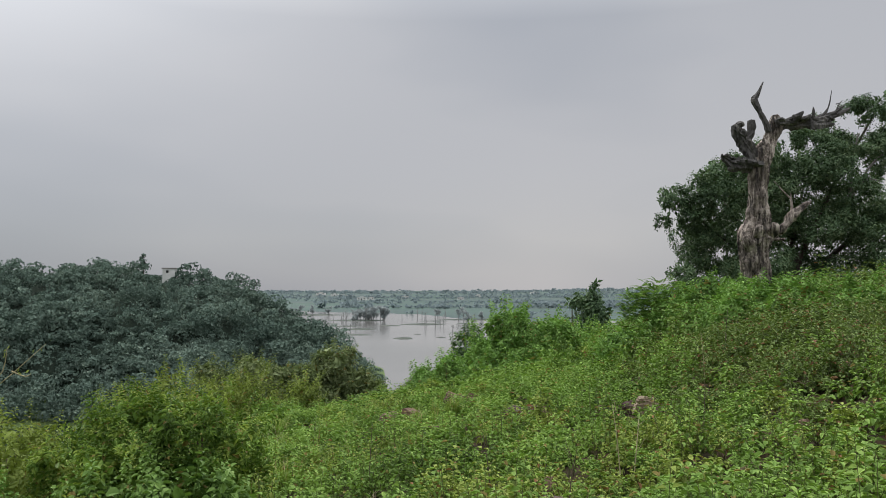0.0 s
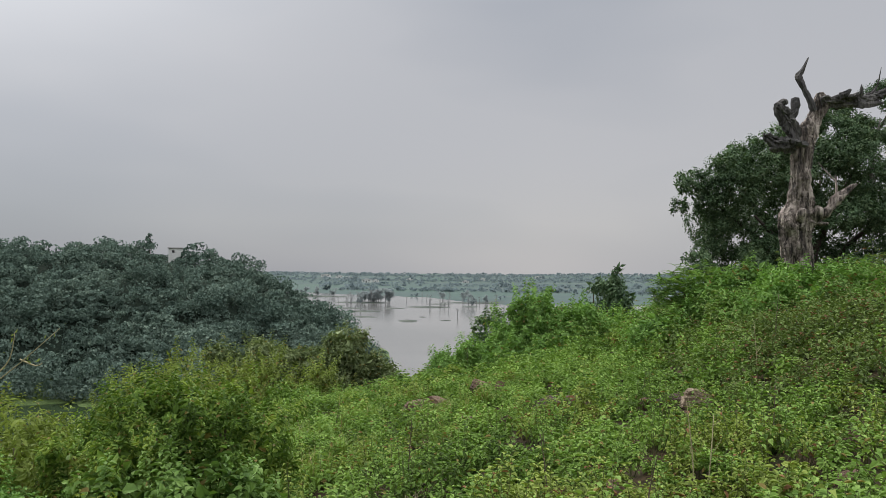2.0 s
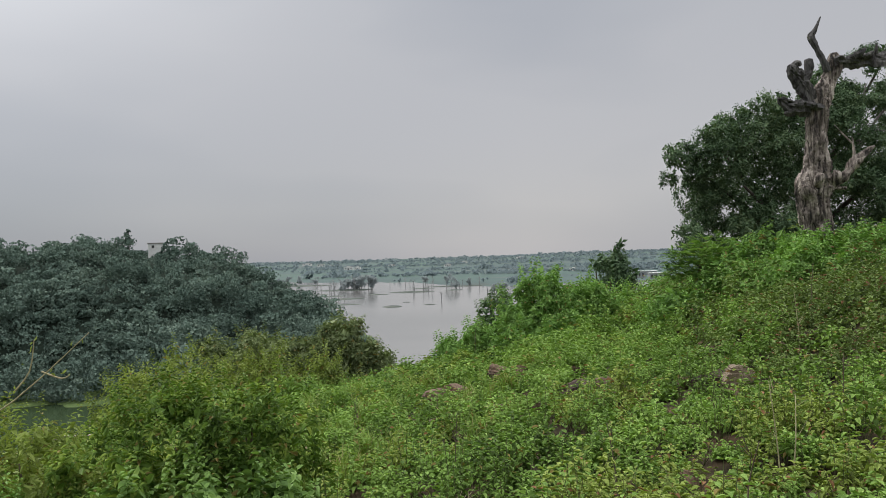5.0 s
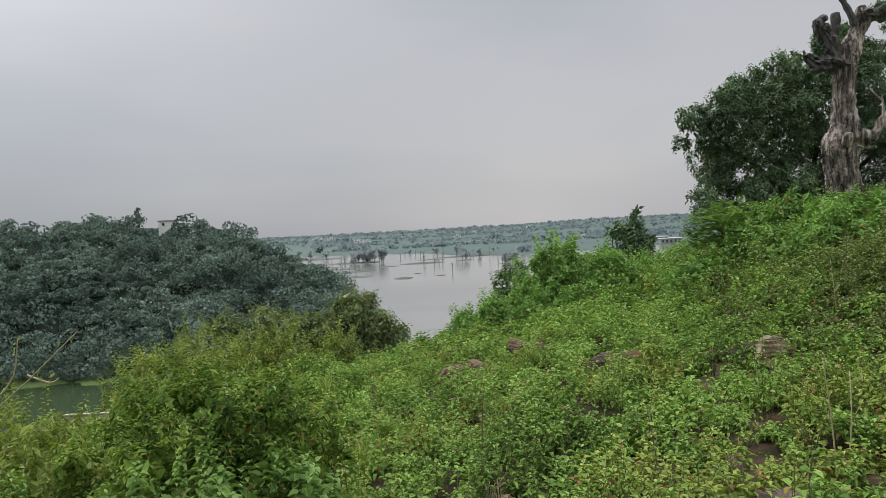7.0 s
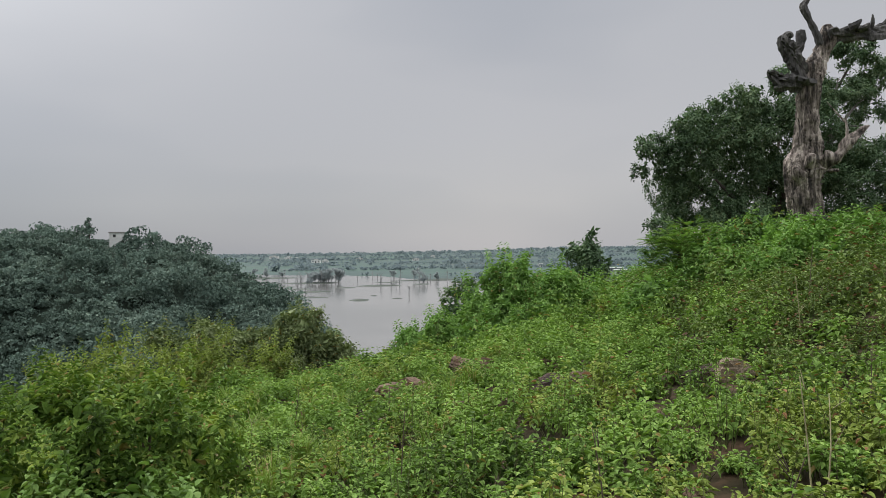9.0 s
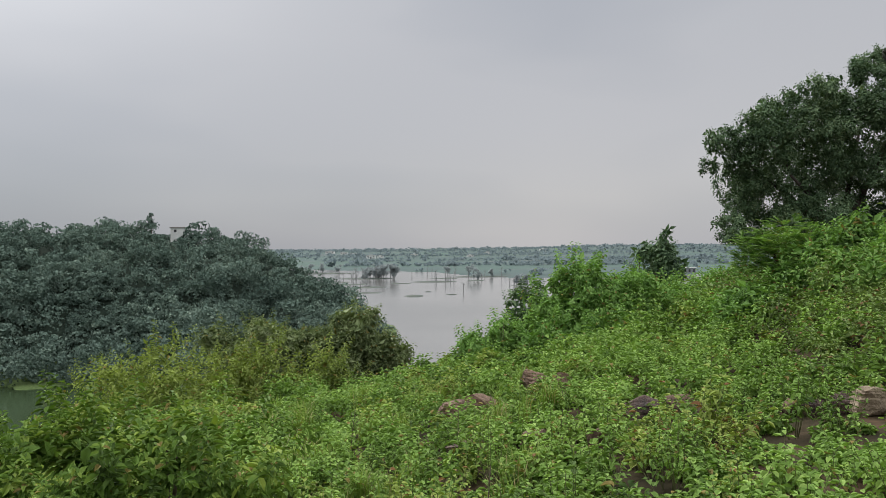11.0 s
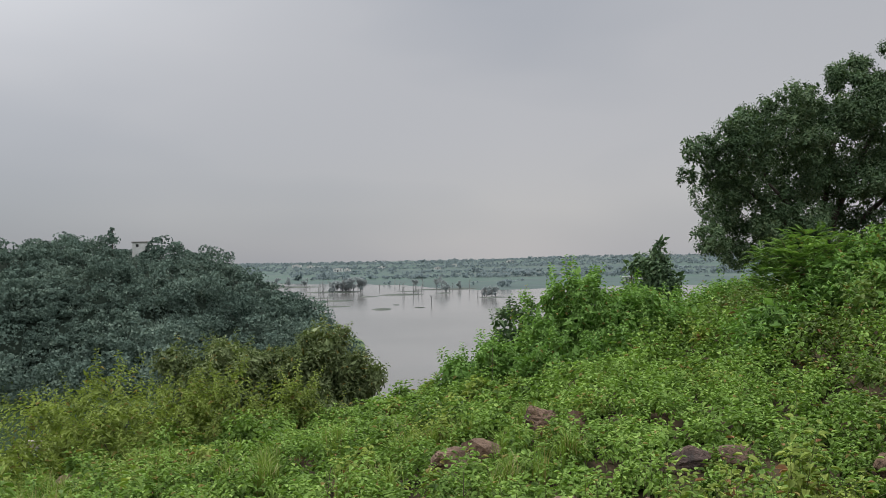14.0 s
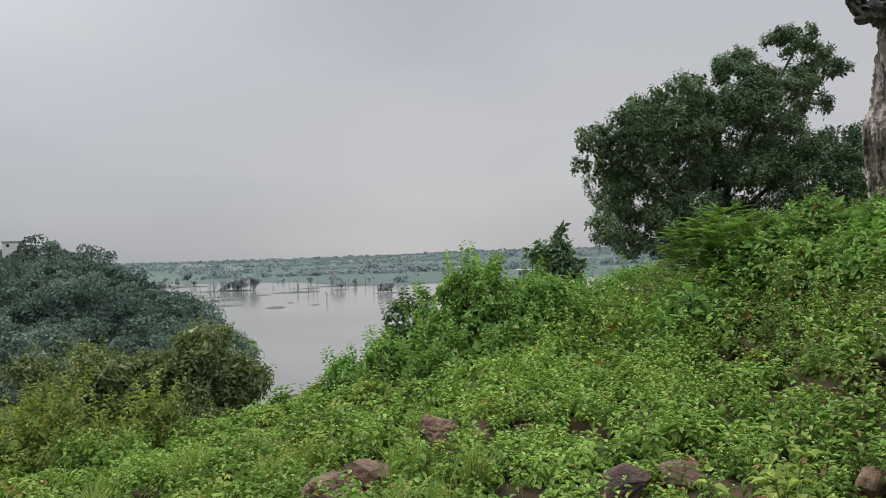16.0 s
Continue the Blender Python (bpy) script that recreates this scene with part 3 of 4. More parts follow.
def drowned_tree(x, y, h, seed, leafy):
    rng = np.random.default_rng(seed)
    z = WATER_Z - 0.4
    tree = empty("drowned_tree", (x, y, z))
    tagged(tree, "grey-green drowned tree standing in lake water" if leafy else "bare grey drowned tree standing in lake water", "tree", group="drowned lake trees")
    top = (x + rng.uniform(-0.8, 0.8), y, z + h * 0.8)
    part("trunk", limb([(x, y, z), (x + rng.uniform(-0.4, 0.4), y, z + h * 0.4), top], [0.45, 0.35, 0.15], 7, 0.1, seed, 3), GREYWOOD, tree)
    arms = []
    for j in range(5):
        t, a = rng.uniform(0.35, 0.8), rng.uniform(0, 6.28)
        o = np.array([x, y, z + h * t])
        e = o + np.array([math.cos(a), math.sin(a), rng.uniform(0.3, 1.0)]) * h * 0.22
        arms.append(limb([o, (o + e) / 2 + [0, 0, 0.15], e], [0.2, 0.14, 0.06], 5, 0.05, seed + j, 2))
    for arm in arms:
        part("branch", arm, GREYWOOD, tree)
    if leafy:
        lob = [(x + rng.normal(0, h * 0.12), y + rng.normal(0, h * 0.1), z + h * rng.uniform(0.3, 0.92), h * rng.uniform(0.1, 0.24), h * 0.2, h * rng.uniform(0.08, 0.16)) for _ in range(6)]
        part("crown", foliage(lob, 110, 3, 1.3, 0.9, seed), HAZED_LAKE_LEAF, tree)


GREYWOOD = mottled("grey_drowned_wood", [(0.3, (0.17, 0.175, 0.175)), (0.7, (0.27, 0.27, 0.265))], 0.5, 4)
# leaf colour is greyed and lightened to imitate haze over the lake
HAZED_LAKE_LEAF = leaf_material("hazed_lake_tree_leaf", (0.3, 0.34, 0.35), (0.34, 0.38, 0.385), (0.38, 0.41, 0.41), patch=0.05, glow=0.55, dry_part=0.0, through_tint=(1.0, 1.0, 1.0))
lake_rng = np.random.default_rng(77)
for k, (ix, iy, sx, count, leafy) in enumerate(((-76, 915, 14, 17, True), (-112, 915, 20, 6, True), (-104, 905, 22, 5, False), (-50, 990, 2, 1, True), (-29, 1010, 4, 2, False), (0, 1025, 7, 3, True), (-8, 822, 14, 5, False), (24, 850, 9, 4, True), (34, 930, 22, 4, True), (62, 742, 7, 4, True), (56, 735, 6, 4, False), (-185, 1100, 50, 8, True), (7.7, 656, 0.5, 1, False), (-78, 724, 12, 3, False))):
    for j in range(count):
        drowned_tree(ix + lake_rng.uniform(-sx, sx), iy + lake_rng.uniform(-12, 12), lake_rng.uniform(13, 19) if k == 0 else lake_rng.uniform(8, 16) if iy > 750 else lake_rng.uniform(7, 11), 100 + 20 * k + j, leafy and lake_rng.random() < 0.75)


# ---- wooded hill ----
def make_hill_forest():
    rng = np.random.default_rng(5)
    x, y = rng.uniform(-200, -18, 26000), rng.uniform(206, 300, 26000)
    z = height(x, y)
    keep = (z > WATER_Z + 0.45) & (x > -0.66 * y) & (y > 214 + 2.5 * waves(x, y, 40, 12))
    x, y, z = x[keep], y[keep], z[keep]
    # thin out crowns that stand too close
    chosen, cx, cy = [], np.full(6000, 1e9), np.full(6000, 1e9)
    for i in range(len(x)):
        if ((x[i] - cx[: len(chosen)]) ** 2 + (y[i] - cy[: len(chosen)]) ** 2 > (3.6 + np.clip((y[i] - 225) / 40, 0, 1)) ** 2).all():
            cx[len(chosen)], cy[len(chosen)] = x[i], y[i]
            chosen.append(i)
    x, y, z = x[chosen], y[chosen], z[chosen]
    h = rng.uniform(6, 9.5, len(x)) * rng.choice([0.6, 0.95, 1.3], len(x)) * (1.35 - 0.35 * step(225, 248, y))
    h = np.where((y > 264) & ((np.abs(x + 0.338 * y) < 5) | (np.abs(x + 0.3725 * y) < 3)), np.minimum(h, 5.6), h)  # kept low along the camera's sight lines to hut and conifer
    r = np.minimum(h * rng.uniform(0.46, 0.62, len(x)), 5.2)
    tall = crowns(x, y, z - 1.4 - 0.8 * step(255, 275, y), r, h, 8, 40, np.minimum(r * 0.23, 0.95), 6, 0.45, size_range=(0.4, 0.66), tilt=0.1)
    # undergrowth on the steep flank
    x, y = rng.uniform(-178, -60, 260), rng.uniform(224, 250, 260)
    z, h = height(x, y), rng.uniform(3.2, 5.2, 260)
    low = z > WATER_Z + 1
    geo = merge([tall, crowns(x[low], y[low], z[low] - 0.8, h[low] * 0.62, h[low], 5, 26, h[low] * 0.15, 7, 0.5, size_range=(0.4, 0.66), tilt=0.1)])
    tagged(part("hill_forest", geo, HAZED_FOREST), "dense dark green trees, hazed in colour, on the near side of a hill", "woods", kind="stuff")


make_hill_forest()
pond_wall = empty("retaining_wall", (-76, 168.5, -35.5))
tagged(pond_wall, "low pinkish stone wall at the pond edge", "wall")
part("masonry", box(-76, 168.5, -36.5, 9.5, 0.8, 3.2), PINK_STONE, pond_wall)
part("coping", box(-76, 168.5, -33.3, 9.9, 1.1, 0.22), PINK_STONE, pond_wall)
hut_z = float(height(-97, 287)) - 1.6
hut = empty("hilltop_hut", (-97, 287, hut_z))
tagged(hut, "small white hut with flat roof on wooded hilltop", "hut")
part("wall", box(-97, 287, hut_z, 5.0, 4, 6.7), WHITEWASH, hut)
part("roof", box(-97, 287, hut_z + 6.7, 5.5, 4.6, 0.3), ROOFING, hut, "dark weathered roof slab")
part("window", box(-97.8, 284.97, hut_z + 5.2, 0.9, 0.1, 0.9), OPENING, hut)
part("door", box(-95.8, 284.97, hut_z + 0.5, 0.9, 0.1, 2.0), OPENING, hut)


def hill_conifer(x, y, h):
    z = float(height(x, y)) - 0.5
    rng = np.random.default_rng(14)
    tree = empty("conifer", (x, y, z))
    tagged(tree, "dark tiered conifer standing above the hilltop trees", "tree")
    part("trunk", limb([(x, y, z), (x, y, z + h * 0.5), (x, y, z + h)], [0.3, 0.2, 0.05], 6, 0.05, 3, 3), BARK, tree)
    lob = [(x + rng.normal(0, 0.3), y, z + h * t, 2.3 * (1.05 - t) + 0.5, 2.0 * (1.05 - t) + 0.5, 0.38) for t in (0.55, 0.66, 0.77, 0.88, 0.97)]
    part("crown", foliage(lob, 160, 4, 0.6, 0.35, 15), HAZED_FOREST, tree)


hill_conifer(-106.5, 286, 10.0)


# ---- trees and bushes of the slope ----
def bush(name, label, category, lobes, material, sprays, per, length, width, seed, rich=False, stem=TWIG, group="", shell=0.3, stems=7, lumps=8, shoots=40, inner=0.9, lift=0.55, reach=(0.1, 0.35), hole=-0.75, droop=0.3, size=0.46):
    """A bush or crown over a fan of woody stems that start from the ground."""
    lobes = np.array(lobes, float)
    rng = np.random.default_rng(seed)
    w = lobes[:, 3] * lobes[:, 4]
    cx, cy = (lobes[:, 0] * w).sum() / w.sum(), (lobes[:, 1] * w).sum() / w.sum()
    z = float(height(cx, cy))
    thing = empty(name, (cx, cy, z))
    tagged(thing, label, category, group=group)
    # leafy shoots that stand out of the crown
    so, sd = in_lobes(lobes, shoots * 3, rng, 0.15)
    pick = np.argsort(-(sd[:, 2] + 0.4 * rng.random(len(sd))))[:shoots]
    so, sd = so[pick], unit(sd[pick] * 0.7 + [0, 0, 0.9] + rng.normal(0, 0.3, (len(pick), 3)))
    sl = rng.uniform(*reach, len(so))[:, None]
    tips = [rosettes(so + sd * sl * f, sd, per, length * g, width * g, rng, rich, droop) for f, g in ((1.0, 0.75), (0.62, 0.95), (0.25, 1.05))]
    part("foliage", merge([foliage(lumpy(lobes, lumps, seed, size), sprays, per, length, width, seed, rich, shell, lift, inner, hole, droop), *tips]), material, thing)
    for k in range(stems):
        q = lobes[k % len(lobes)]
        e = q[:3] + rng.normal(0, 0.35, 3) * q[3:]
        o = np.array([cx + rng.normal(0, 0.12) + (q[0] - cx) * 0.5, cy + rng.normal(0, 0.12) + (q[1] - cy) * 0.5, 0.0])
        o[2] = float(height(o[0], o[1])) - 0.05
        m = (o + e) / 2 + rng.normal(0, 0.06, 3) * np.linalg.norm(e - o)
        t = 0.012 + 0.012 * np.linalg.norm(e - o)
        part("stem", limb([o, m, e], [t, t * 0.7, t * 0.3], 6, 0.08, seed + k, 3), stem, thing, smooth=True)
    return thing


def dark_tree():
    z = float(height(27, 63))
    tree = empty("broad_crowned_tree", (27, 63, z))
    tagged(tree, "large dark green broad-crowned tree on the ridge", "tree")
    part("trunk", limb([(27, 63, z - 0.3), (26.6, 63, z + 2), (27.2, 63, z + 4.5), (28, 63, z + 7)], [0.85, 0.65, 0.5, 0.35], 12, 0.15, 2), BARK, tree, smooth=True)
    for k, (e, r) in enumerate((((18.5, 62, 8.0), 0.26), ((22, 65, 9.5), 0.28), ((33.6, 62, 15.2), 0.26), ((36, 63, 8), 0.26), ((22, 60, 6), 0.25), ((30, 66, 11), 0.25), ((31.8, 61, 13.5), 0.14), ((35.6, 61.5, 13.2), 0.12), ((33.2, 60.4, 9.8), 0.12))):
        o = np.array([26.8, 63, z + 3.2 + 0.4 * (k % 3)]) if k not in (6, 7, 8) else np.array([31.2, 61.4, 8.6])
        e = np.array(e)
        m = o * 0.55 + e * 0.45 + [0, 0, 0.7]
        part("limb", limb([o, m, e], [r, r * 0.75, r * 0.25], 8, 0.12, 30 + k), BARK if k < 6 else GREY_BARK, tree, smooth=True)
    # x, z, radius of the crown's boughs from the drooping outer end to the sparse top
    boughs = [(17.4, 8.2, 1.15), (16.7, 6.5, 0.7), (19.3, 9.0, 1.2), (21.6, 10.1, 1.35), (23.9, 11.2, 1.4), (25.8, 11.6, 1.4), (21.0, 7.9, 1.9), (23.8, 8.8, 2.2), (27.3, 9.8, 2.5), (30.2, 9.3, 2.4), (32.6, 7.9, 2.2),
              (34.9, 7.0, 2.0), (37.0, 6.4, 1.8), (19.1, 3.1, 1.3), (20.0, 5.2, 1.4), (18.1, 2.0, 1.2), (22.6, 5.4, 1.5), (25.4, 6.2, 1.9), (28.9, 6.2, 2.3), (32.4, 5.0, 2.3), (35.7, 4.8, 2.1), (38.4, 4.2, 1.6), (20.4, 9.4, 1.3), (22.8, 10.5, 1.4), (18.7, 7.3, 1.0), (19.7, 7.5, 1.6), (26.4, 10.4, 2.0), (28.6, 10.8, 2.0), (24.2, 9.8, 1.8), (34, 2.6, 2.0), (37, 2.4, 2.0), (40, 2.4, 1.8), (30, 2.8, 2.0), (36, 8.2, 1.5), (22.5, 2.8, 1.6), (24.6, 3.4, 1.8), (20.5, 1.0, 1.4), (23.5, 0.8, 1.6)]
    rng = np.random.default_rng(44)
    lobes = [(x, 61.5 + rng.uniform(-1.6, 1.0), c + 0.25, r * 1.12, r * 1.3, r * 0.95) for x, c, r in boughs]
    lobes += [(25, 65, 6.2, 4.6, 2.6, 3.6), (31, 65, 6.4, 5.0, 2.6, 3.6), (20.5, 64.5, 5.4, 3.0, 2.2, 2.2), (22.5, 63.5, 2.4, 3.6, 2.0, 1.8), (27.5, 63.5, 2.8, 3.6, 2.0, 2.2)]
    part("crown", foliage(lumpy(lobes, 11, 40, 0.4), 19000, 7, 0.29, 0.15, 41, shell=0.3, lift=0.6, inner=0.7, hole=-0.95, droop=0.4), DARK, tree)
    tops = [(28.0, 13.0, 1.2), (28.9, 12.4, 1.3), (29.8, 13.8, 1.3), (32.6, 15.0, 1.4), (34.6, 15.6, 1.2), (35.8, 14.5, 1.15), (36.5, 13.2, 0.9), (34.8, 12.9, 1.5), (35.8, 11.0, 0.8), (33.2, 12.5, 1.6), (31.4, 12.6, 1.5), (30.2, 11.6, 1.5), (33.8, 10.6, 1.1)]
    lobes = [(x, 61.8 + rng.uniform(-0.8, 0.8), c + 0.3, r * 1.1, r * 1.1, r * 0.9) for x, c, r in tops]
    part("upper_crown", foliage(lumpy(lobes, 7, 47, 0.5), 3600, 7, 0.29, 0.15, 48, shell=0.5, lift=0.5, inner=0.3, hole=-0.35, droop=0.4), DARK, tree, "thin airy top with sky showing through")


dark_tree()


def weathered(geo, depth, axis=None):
    """Gnaws long cracks and hollows into a limb's skin."""
    v, f = geo
    out = np.zeros(len(v))
    for i, p in enumerate(v):
        q = Vector((p[0] * 7, p[1] * 7, p[2] * 1.1))
        ridge = 1 - abs(noise.noise(q)) * 2.4
        out[i] = -max(ridge, 0.0) ** 2 * depth + noise.noise(Vector(p) * 2.3) * depth * 0.9 + noise.noise(Vector(p) * 9) * depth * 0.3
    if axis is None:
        mid = np.stack([np.interp(v[:, 2], [0, 2.4, 5, 6], [8.0, 8.08, 8.25, 8.7]), np.full(len(v), 20.6), v[:, 2]], -1)
    else:
        a, b = np.array(axis[0]), np.array(axis[1])
        t = np.clip(((v - a) @ (b - a)) / ((b - a) @ (b - a)), 0, 1)
        mid = a + t[:, None] * (b - a)
    return v + unit(v - mid) * out[:, None], f


def dead_tree():
    z = float(height(8.05, 20.6))
    tree = empty("dead_tree", (8.05, 20.6, z))
    tagged(tree, "bleached dead tree with broken charred limbs on grassy slope", "tree")
    Y = 20.6
    trunk = limb([(7.95, Y, z - 0.2), (8.0, Y, 1.75), (7.98, Y, 2.5), (8.0, Y, 2.9), (8.07, Y, 3.3), (8.1, Y, 3.7), (8.11, Y, 4.27), (8.19, Y, 4.9), (8.33, Y, 5.22), (8.47, Y + 0.04, 5.5), (8.62, Y + 0.08, 5.84), (8.67, Y + 0.1, 6.08)],
                 [0.46, 0.37, 0.37, 0.41, 0.31, 0.26, 0.245, 0.27, 0.22, 0.19, 0.2, 0.13], 60, 0.12, 4, 14)
    part("trunk", weathered(trunk, 0.075), DEADWOOD, tree, smooth=True)
    for q, r, k in ((((7.9, -0.15, 2.62), (7.72, -0.25, 2.75), (7.66, -0.28, 2.95)), (0.2, 0.15, 0.07), 9), (((8.2, -0.12, 2.98), (8.36, -0.3, 3.1), (8.4, -0.32, 3.28)), (0.17, 0.13, 0.07), 10), (((8.0, -0.25, 3.02), (7.98, -0.38, 3.1), (7.97, -0.42, 3.2)), (0.17, 0.12, 0.05), 15), (((8.28, -0.05, 2.9), (8.5, -0.15, 2.88), (8.68, -0.2, 2.86)), (0.1, 0.06, 0.03), 16)):
        part("knot", weathered(limb([(a, Y + b, c) for a, b, c in q], r, 16, 0.25, k), 0.05, ((q[0][0], Y + q[0][1], q[0][2]), (q[2][0], Y + q[2][1], q[2][2]))), DEADWOOD, tree, smooth=True)
    arm = part("upper_arm", weathered(limb([(8.58, Y + 0.05, 5.85), (8.92, Y, 5.9), (9.28, Y - 0.1, 5.9), (9.6, Y - 0.2, 5.88), (9.86, Y - 0.25, 5.98), (10.12, Y - 0.28, 6.1)], [0.19, 0.15, 0.125, 0.165, 0.12, 0.04], 22, 0.28, 5), 0.07, ((8.6, 20.6, 5.87), (10.1, 20.35, 6.05))), CHARRED, tree, "charred jagged upper limb")
    for k, (o, e, r) in enumerate((((9.8, 5.98), (10.38, 6.21), 0.085), ((9.85, 6.02), (10.25, 6.3), 0.05), ((9.82, 6.08), (9.93, 6.67), 0.022), ((9.47, 5.98), (9.45, 6.24), 0.045), ((8.98, 5.98), (9.2, 6.12), 0.1), ((9.42, 5.8), (9.98, 5.8), 0.12), ((9.98, 6.05), (10.12, 6.34), 0.03), ((9.66, 5.98), (9.8, 6.2), 0.035), ((9.2, 5.94), (9.38, 6.05), 0.07), ((10.08, 6.34), (10.2, 6.42), 0.014))):
        part("splinter", limb([(o[0], Y - 0.2, o[1]), ((o[0] + e[0]) / 2, Y - 0.28, (o[1] + e[1]) / 2 - 0.03), (e[0], Y - 0.3, e[1])], [r, r * 0.85, r * 0.2], 8, 0.28, 60 + k), CHARRED, arm)
    part("spike", weathered(limb([(8.44, Y, 5.65), (8.3, Y, 5.98), (8.19, Y, 6.2), (8.07, Y, 6.5), (8.17, Y, 6.66), (8.31, Y, 6.98)], [0.1, 0.085, 0.08, 0.09, 0.05, 0.012], 12, 0.18, 6), 0.03, ((8.44, 20.6, 5.65), (8.1, 20.6, 6.6))), CHARRED, tree, "thin charred spike")
    fork = part("fork", weathered(limb([(8.04, Y - 0.05, 4.85), (7.84, Y - 0.1, 5.2), (7.64, Y - 0.15, 5.48), (7.53, Y - 0.15, 5.7), (7.52, Y - 0.15, 5.86)], [0.21, 0.18, 0.165, 0.155, 0.07], 26, 0.28, 7), 0.08, ((8.04, 20.5, 4.9), (7.5, 20.45, 5.8))), CHARRED, tree, "hollow charred fork")
    part("prong", weathered(limb([(7.78, Y - 0.1, 5.36), (7.93, Y - 0.12, 5.6), (7.93, Y - 0.12, 5.93)], [0.13, 0.095, 0.075], 14, 0.25, 8), 0.04, ((7.8, 20.5, 5.36), (7.93, 20.48, 5.93))), CHARRED, fork)
    part("prong", limb([(7.52, Y - 0.15, 5.74), (7.63, Y - 0.2, 5.84), (7.68, Y - 0.2, 5.76)], [0.1, 0.07, 0.04], 9, 0.22, 18), CHARRED, fork)
    stub = part("stub", weathered(limb([(8.06, Y - 0.05, 4.72), (7.75, Y - 0.15, 4.8), (7.42, Y - 0.25, 4.8), (7.18, Y - 0.3, 4.92), (7.04, Y - 0.33, 4.98)], [0.22, 0.18, 0.18, 0.11, 0.04], 26, 0.32, 11), 0.085, ((8.06, 20.55, 4.75), (7.1, 20.3, 4.95))), CHARRED, tree, "broken charred stub")
    part("splinter", limb([(7.5, Y - 0.25, 4.75), (7.36, Y - 0.28, 4.66), (7.24, Y - 0.3, 4.64)], [0.12, 0.09, 0.03], 9, 0.28, 81), CHARRED, stub)
    side = part("side_branch", weathered(limb([(8.25, Y - 0.1, 2.9), (8.53, Y - 0.18, 3.04), (8.72, Y - 0.22, 3.22), (8.88, Y - 0.25, 3.45), (9.06, Y - 0.25, 3.62), (9.34, Y - 0.25, 3.82)], [0.15, 0.1, 0.1, 0.125, 0.11, 0.035], 16, 0.28, 12), 0.05, ((8.25, 20.5, 2.9), (9.3, 20.35, 3.8))), DEADWOOD, tree, smooth=True)
    part("twig", limb([(8.88, Y - 0.2, 3.4), (8.88, Y - 0.22, 3.72), (8.86, Y - 0.2, 4.05)], [0.05, 0.03, 0.012], 6, 0.1, 13), DEADWOOD, side)
    part("twig", limb([(8.87, Y - 0.2, 3.9), (8.66, Y - 0.25, 4.08), (8.42, Y - 0.25, 4.35)], [0.022, 0.018, 0.008], 6, 0.1, 14), DEADWOOD, side)


dead_tree()

# two olive-green trees below the brow
for k, (lob, tx) in enumerate(((((-10.6, 42.5, -3.3, 2.2, 2.2, 1.5), (-8.9, 42, -3.7, 1.9, 2.0, 1.5), (-10.2, 41.5, -5.0, 2.4, 2.0, 1.6), (-8.4, 42.5, -5.4, 2.0, 2.0, 1.5)), -9.6),
                               (((-5.6, 42.5, -2.7, 1.5, 1.7, 1.4), (-6.6, 42, -3.8, 1.6, 1.8, 1.4), (-4.6, 42.5, -4.1, 1.5, 1.8, 1.5), (-5.6, 41.5, -5.2, 1.9, 1.8, 1.5)), -5.6))):
    bush("olive_tree", "rounded olive-green broad-leaved tree below the brow", "tree", lob, OLIVE, 3000, 7, 0.27, 0.135, 200 + k, group="trees below the brow", stem=BARK, shell=0.5, reach=(0.2, 0.6), hole=-0.5)

bush("dark_shrub", "upright dark green leafy shrub on the brow", "shrub", [(5.7, 31.7, 0.85, 0.6, 0.6, 0.62), (5.4, 31.7, 0.3, 0.55, 0.6, 0.5), (6.1, 31.6, 0.0, 0.5, 0.5, 0.6), (5.7, 31.7, 1.3, 0.42, 0.42, 0.34), (6.1, 31.6, -0.6, 0.5, 0.5, 0.5), (5.25, 31.7, 1.1, 0.28, 0.3, 0.2), (6.05, 31.6, 0.5, 0.5, 0.55, 0.55), (5.95, 31.7, 1.7, 0.1, 0.1, 0.12)], DARK, 480, 8, 0.2, 0.105, 210, lumps=5, shoots=14, droop=0.5, hole=-0.5)
for k, (bx, by, top, rad, mat, n) in enumerate(((-0.6, 25.8, -0.75, 0.4, BUSH, 300), (0.15, 25.7, -0.4, 0.5, BUSH, 360), (0.85, 26.6, 0.35, 0.65, DARK, 460), (1.4, 25.6, 0.65, 0.75, BUSH, 620), (2.15, 25.4, 1.25, 0.85, BUSH, 760),
                                                (2.75, 25.7, 1.0, 0.8, BUSH, 600), (3.5, 26.0, 0.95, 0.75, BUSH, 560), (4.35, 26.6, 0.7, 0.8, BUSH, 520), (5.3, 28.3, 0.35, 0.85, BUSH, 520), (6.5, 28.8, 0.55, 0.9, BUSH, 520), (7.6, 29.5, 1.0, 0.9, BUSH, 460), (1.4, 24.6, -0.2, 0.8, BUSH, 520), (2.6, 24.4, 0.0, 0.8, BUSH, 520))):
    low = float(height(bx, by))
    top, rad = top - 0.2, rad * 0.88
    lob = [(bx, by, top - rad * 0.85, rad, rad, rad * 0.85), (bx + 0.35 * rad, by - 0.3, (top + low) / 2, rad * 1.05, rad, (top - low) * 0.32), (bx - 0.45 * rad, by - 0.1, low + (top - low) * 0.3, rad, rad, (top - low) * 0.32)]
    bush("brow_bush", "dark green bush on the brow" if mat is DARK else "bright green leafy bush on the brow of the slope", "bush", lob, mat, n, 9, 0.16, 0.085, 220 + k, group="bushes on the brow", lumps=12, shoots=26, inner=0.7, reach=(0.15, 0.55), hole=-0.35)
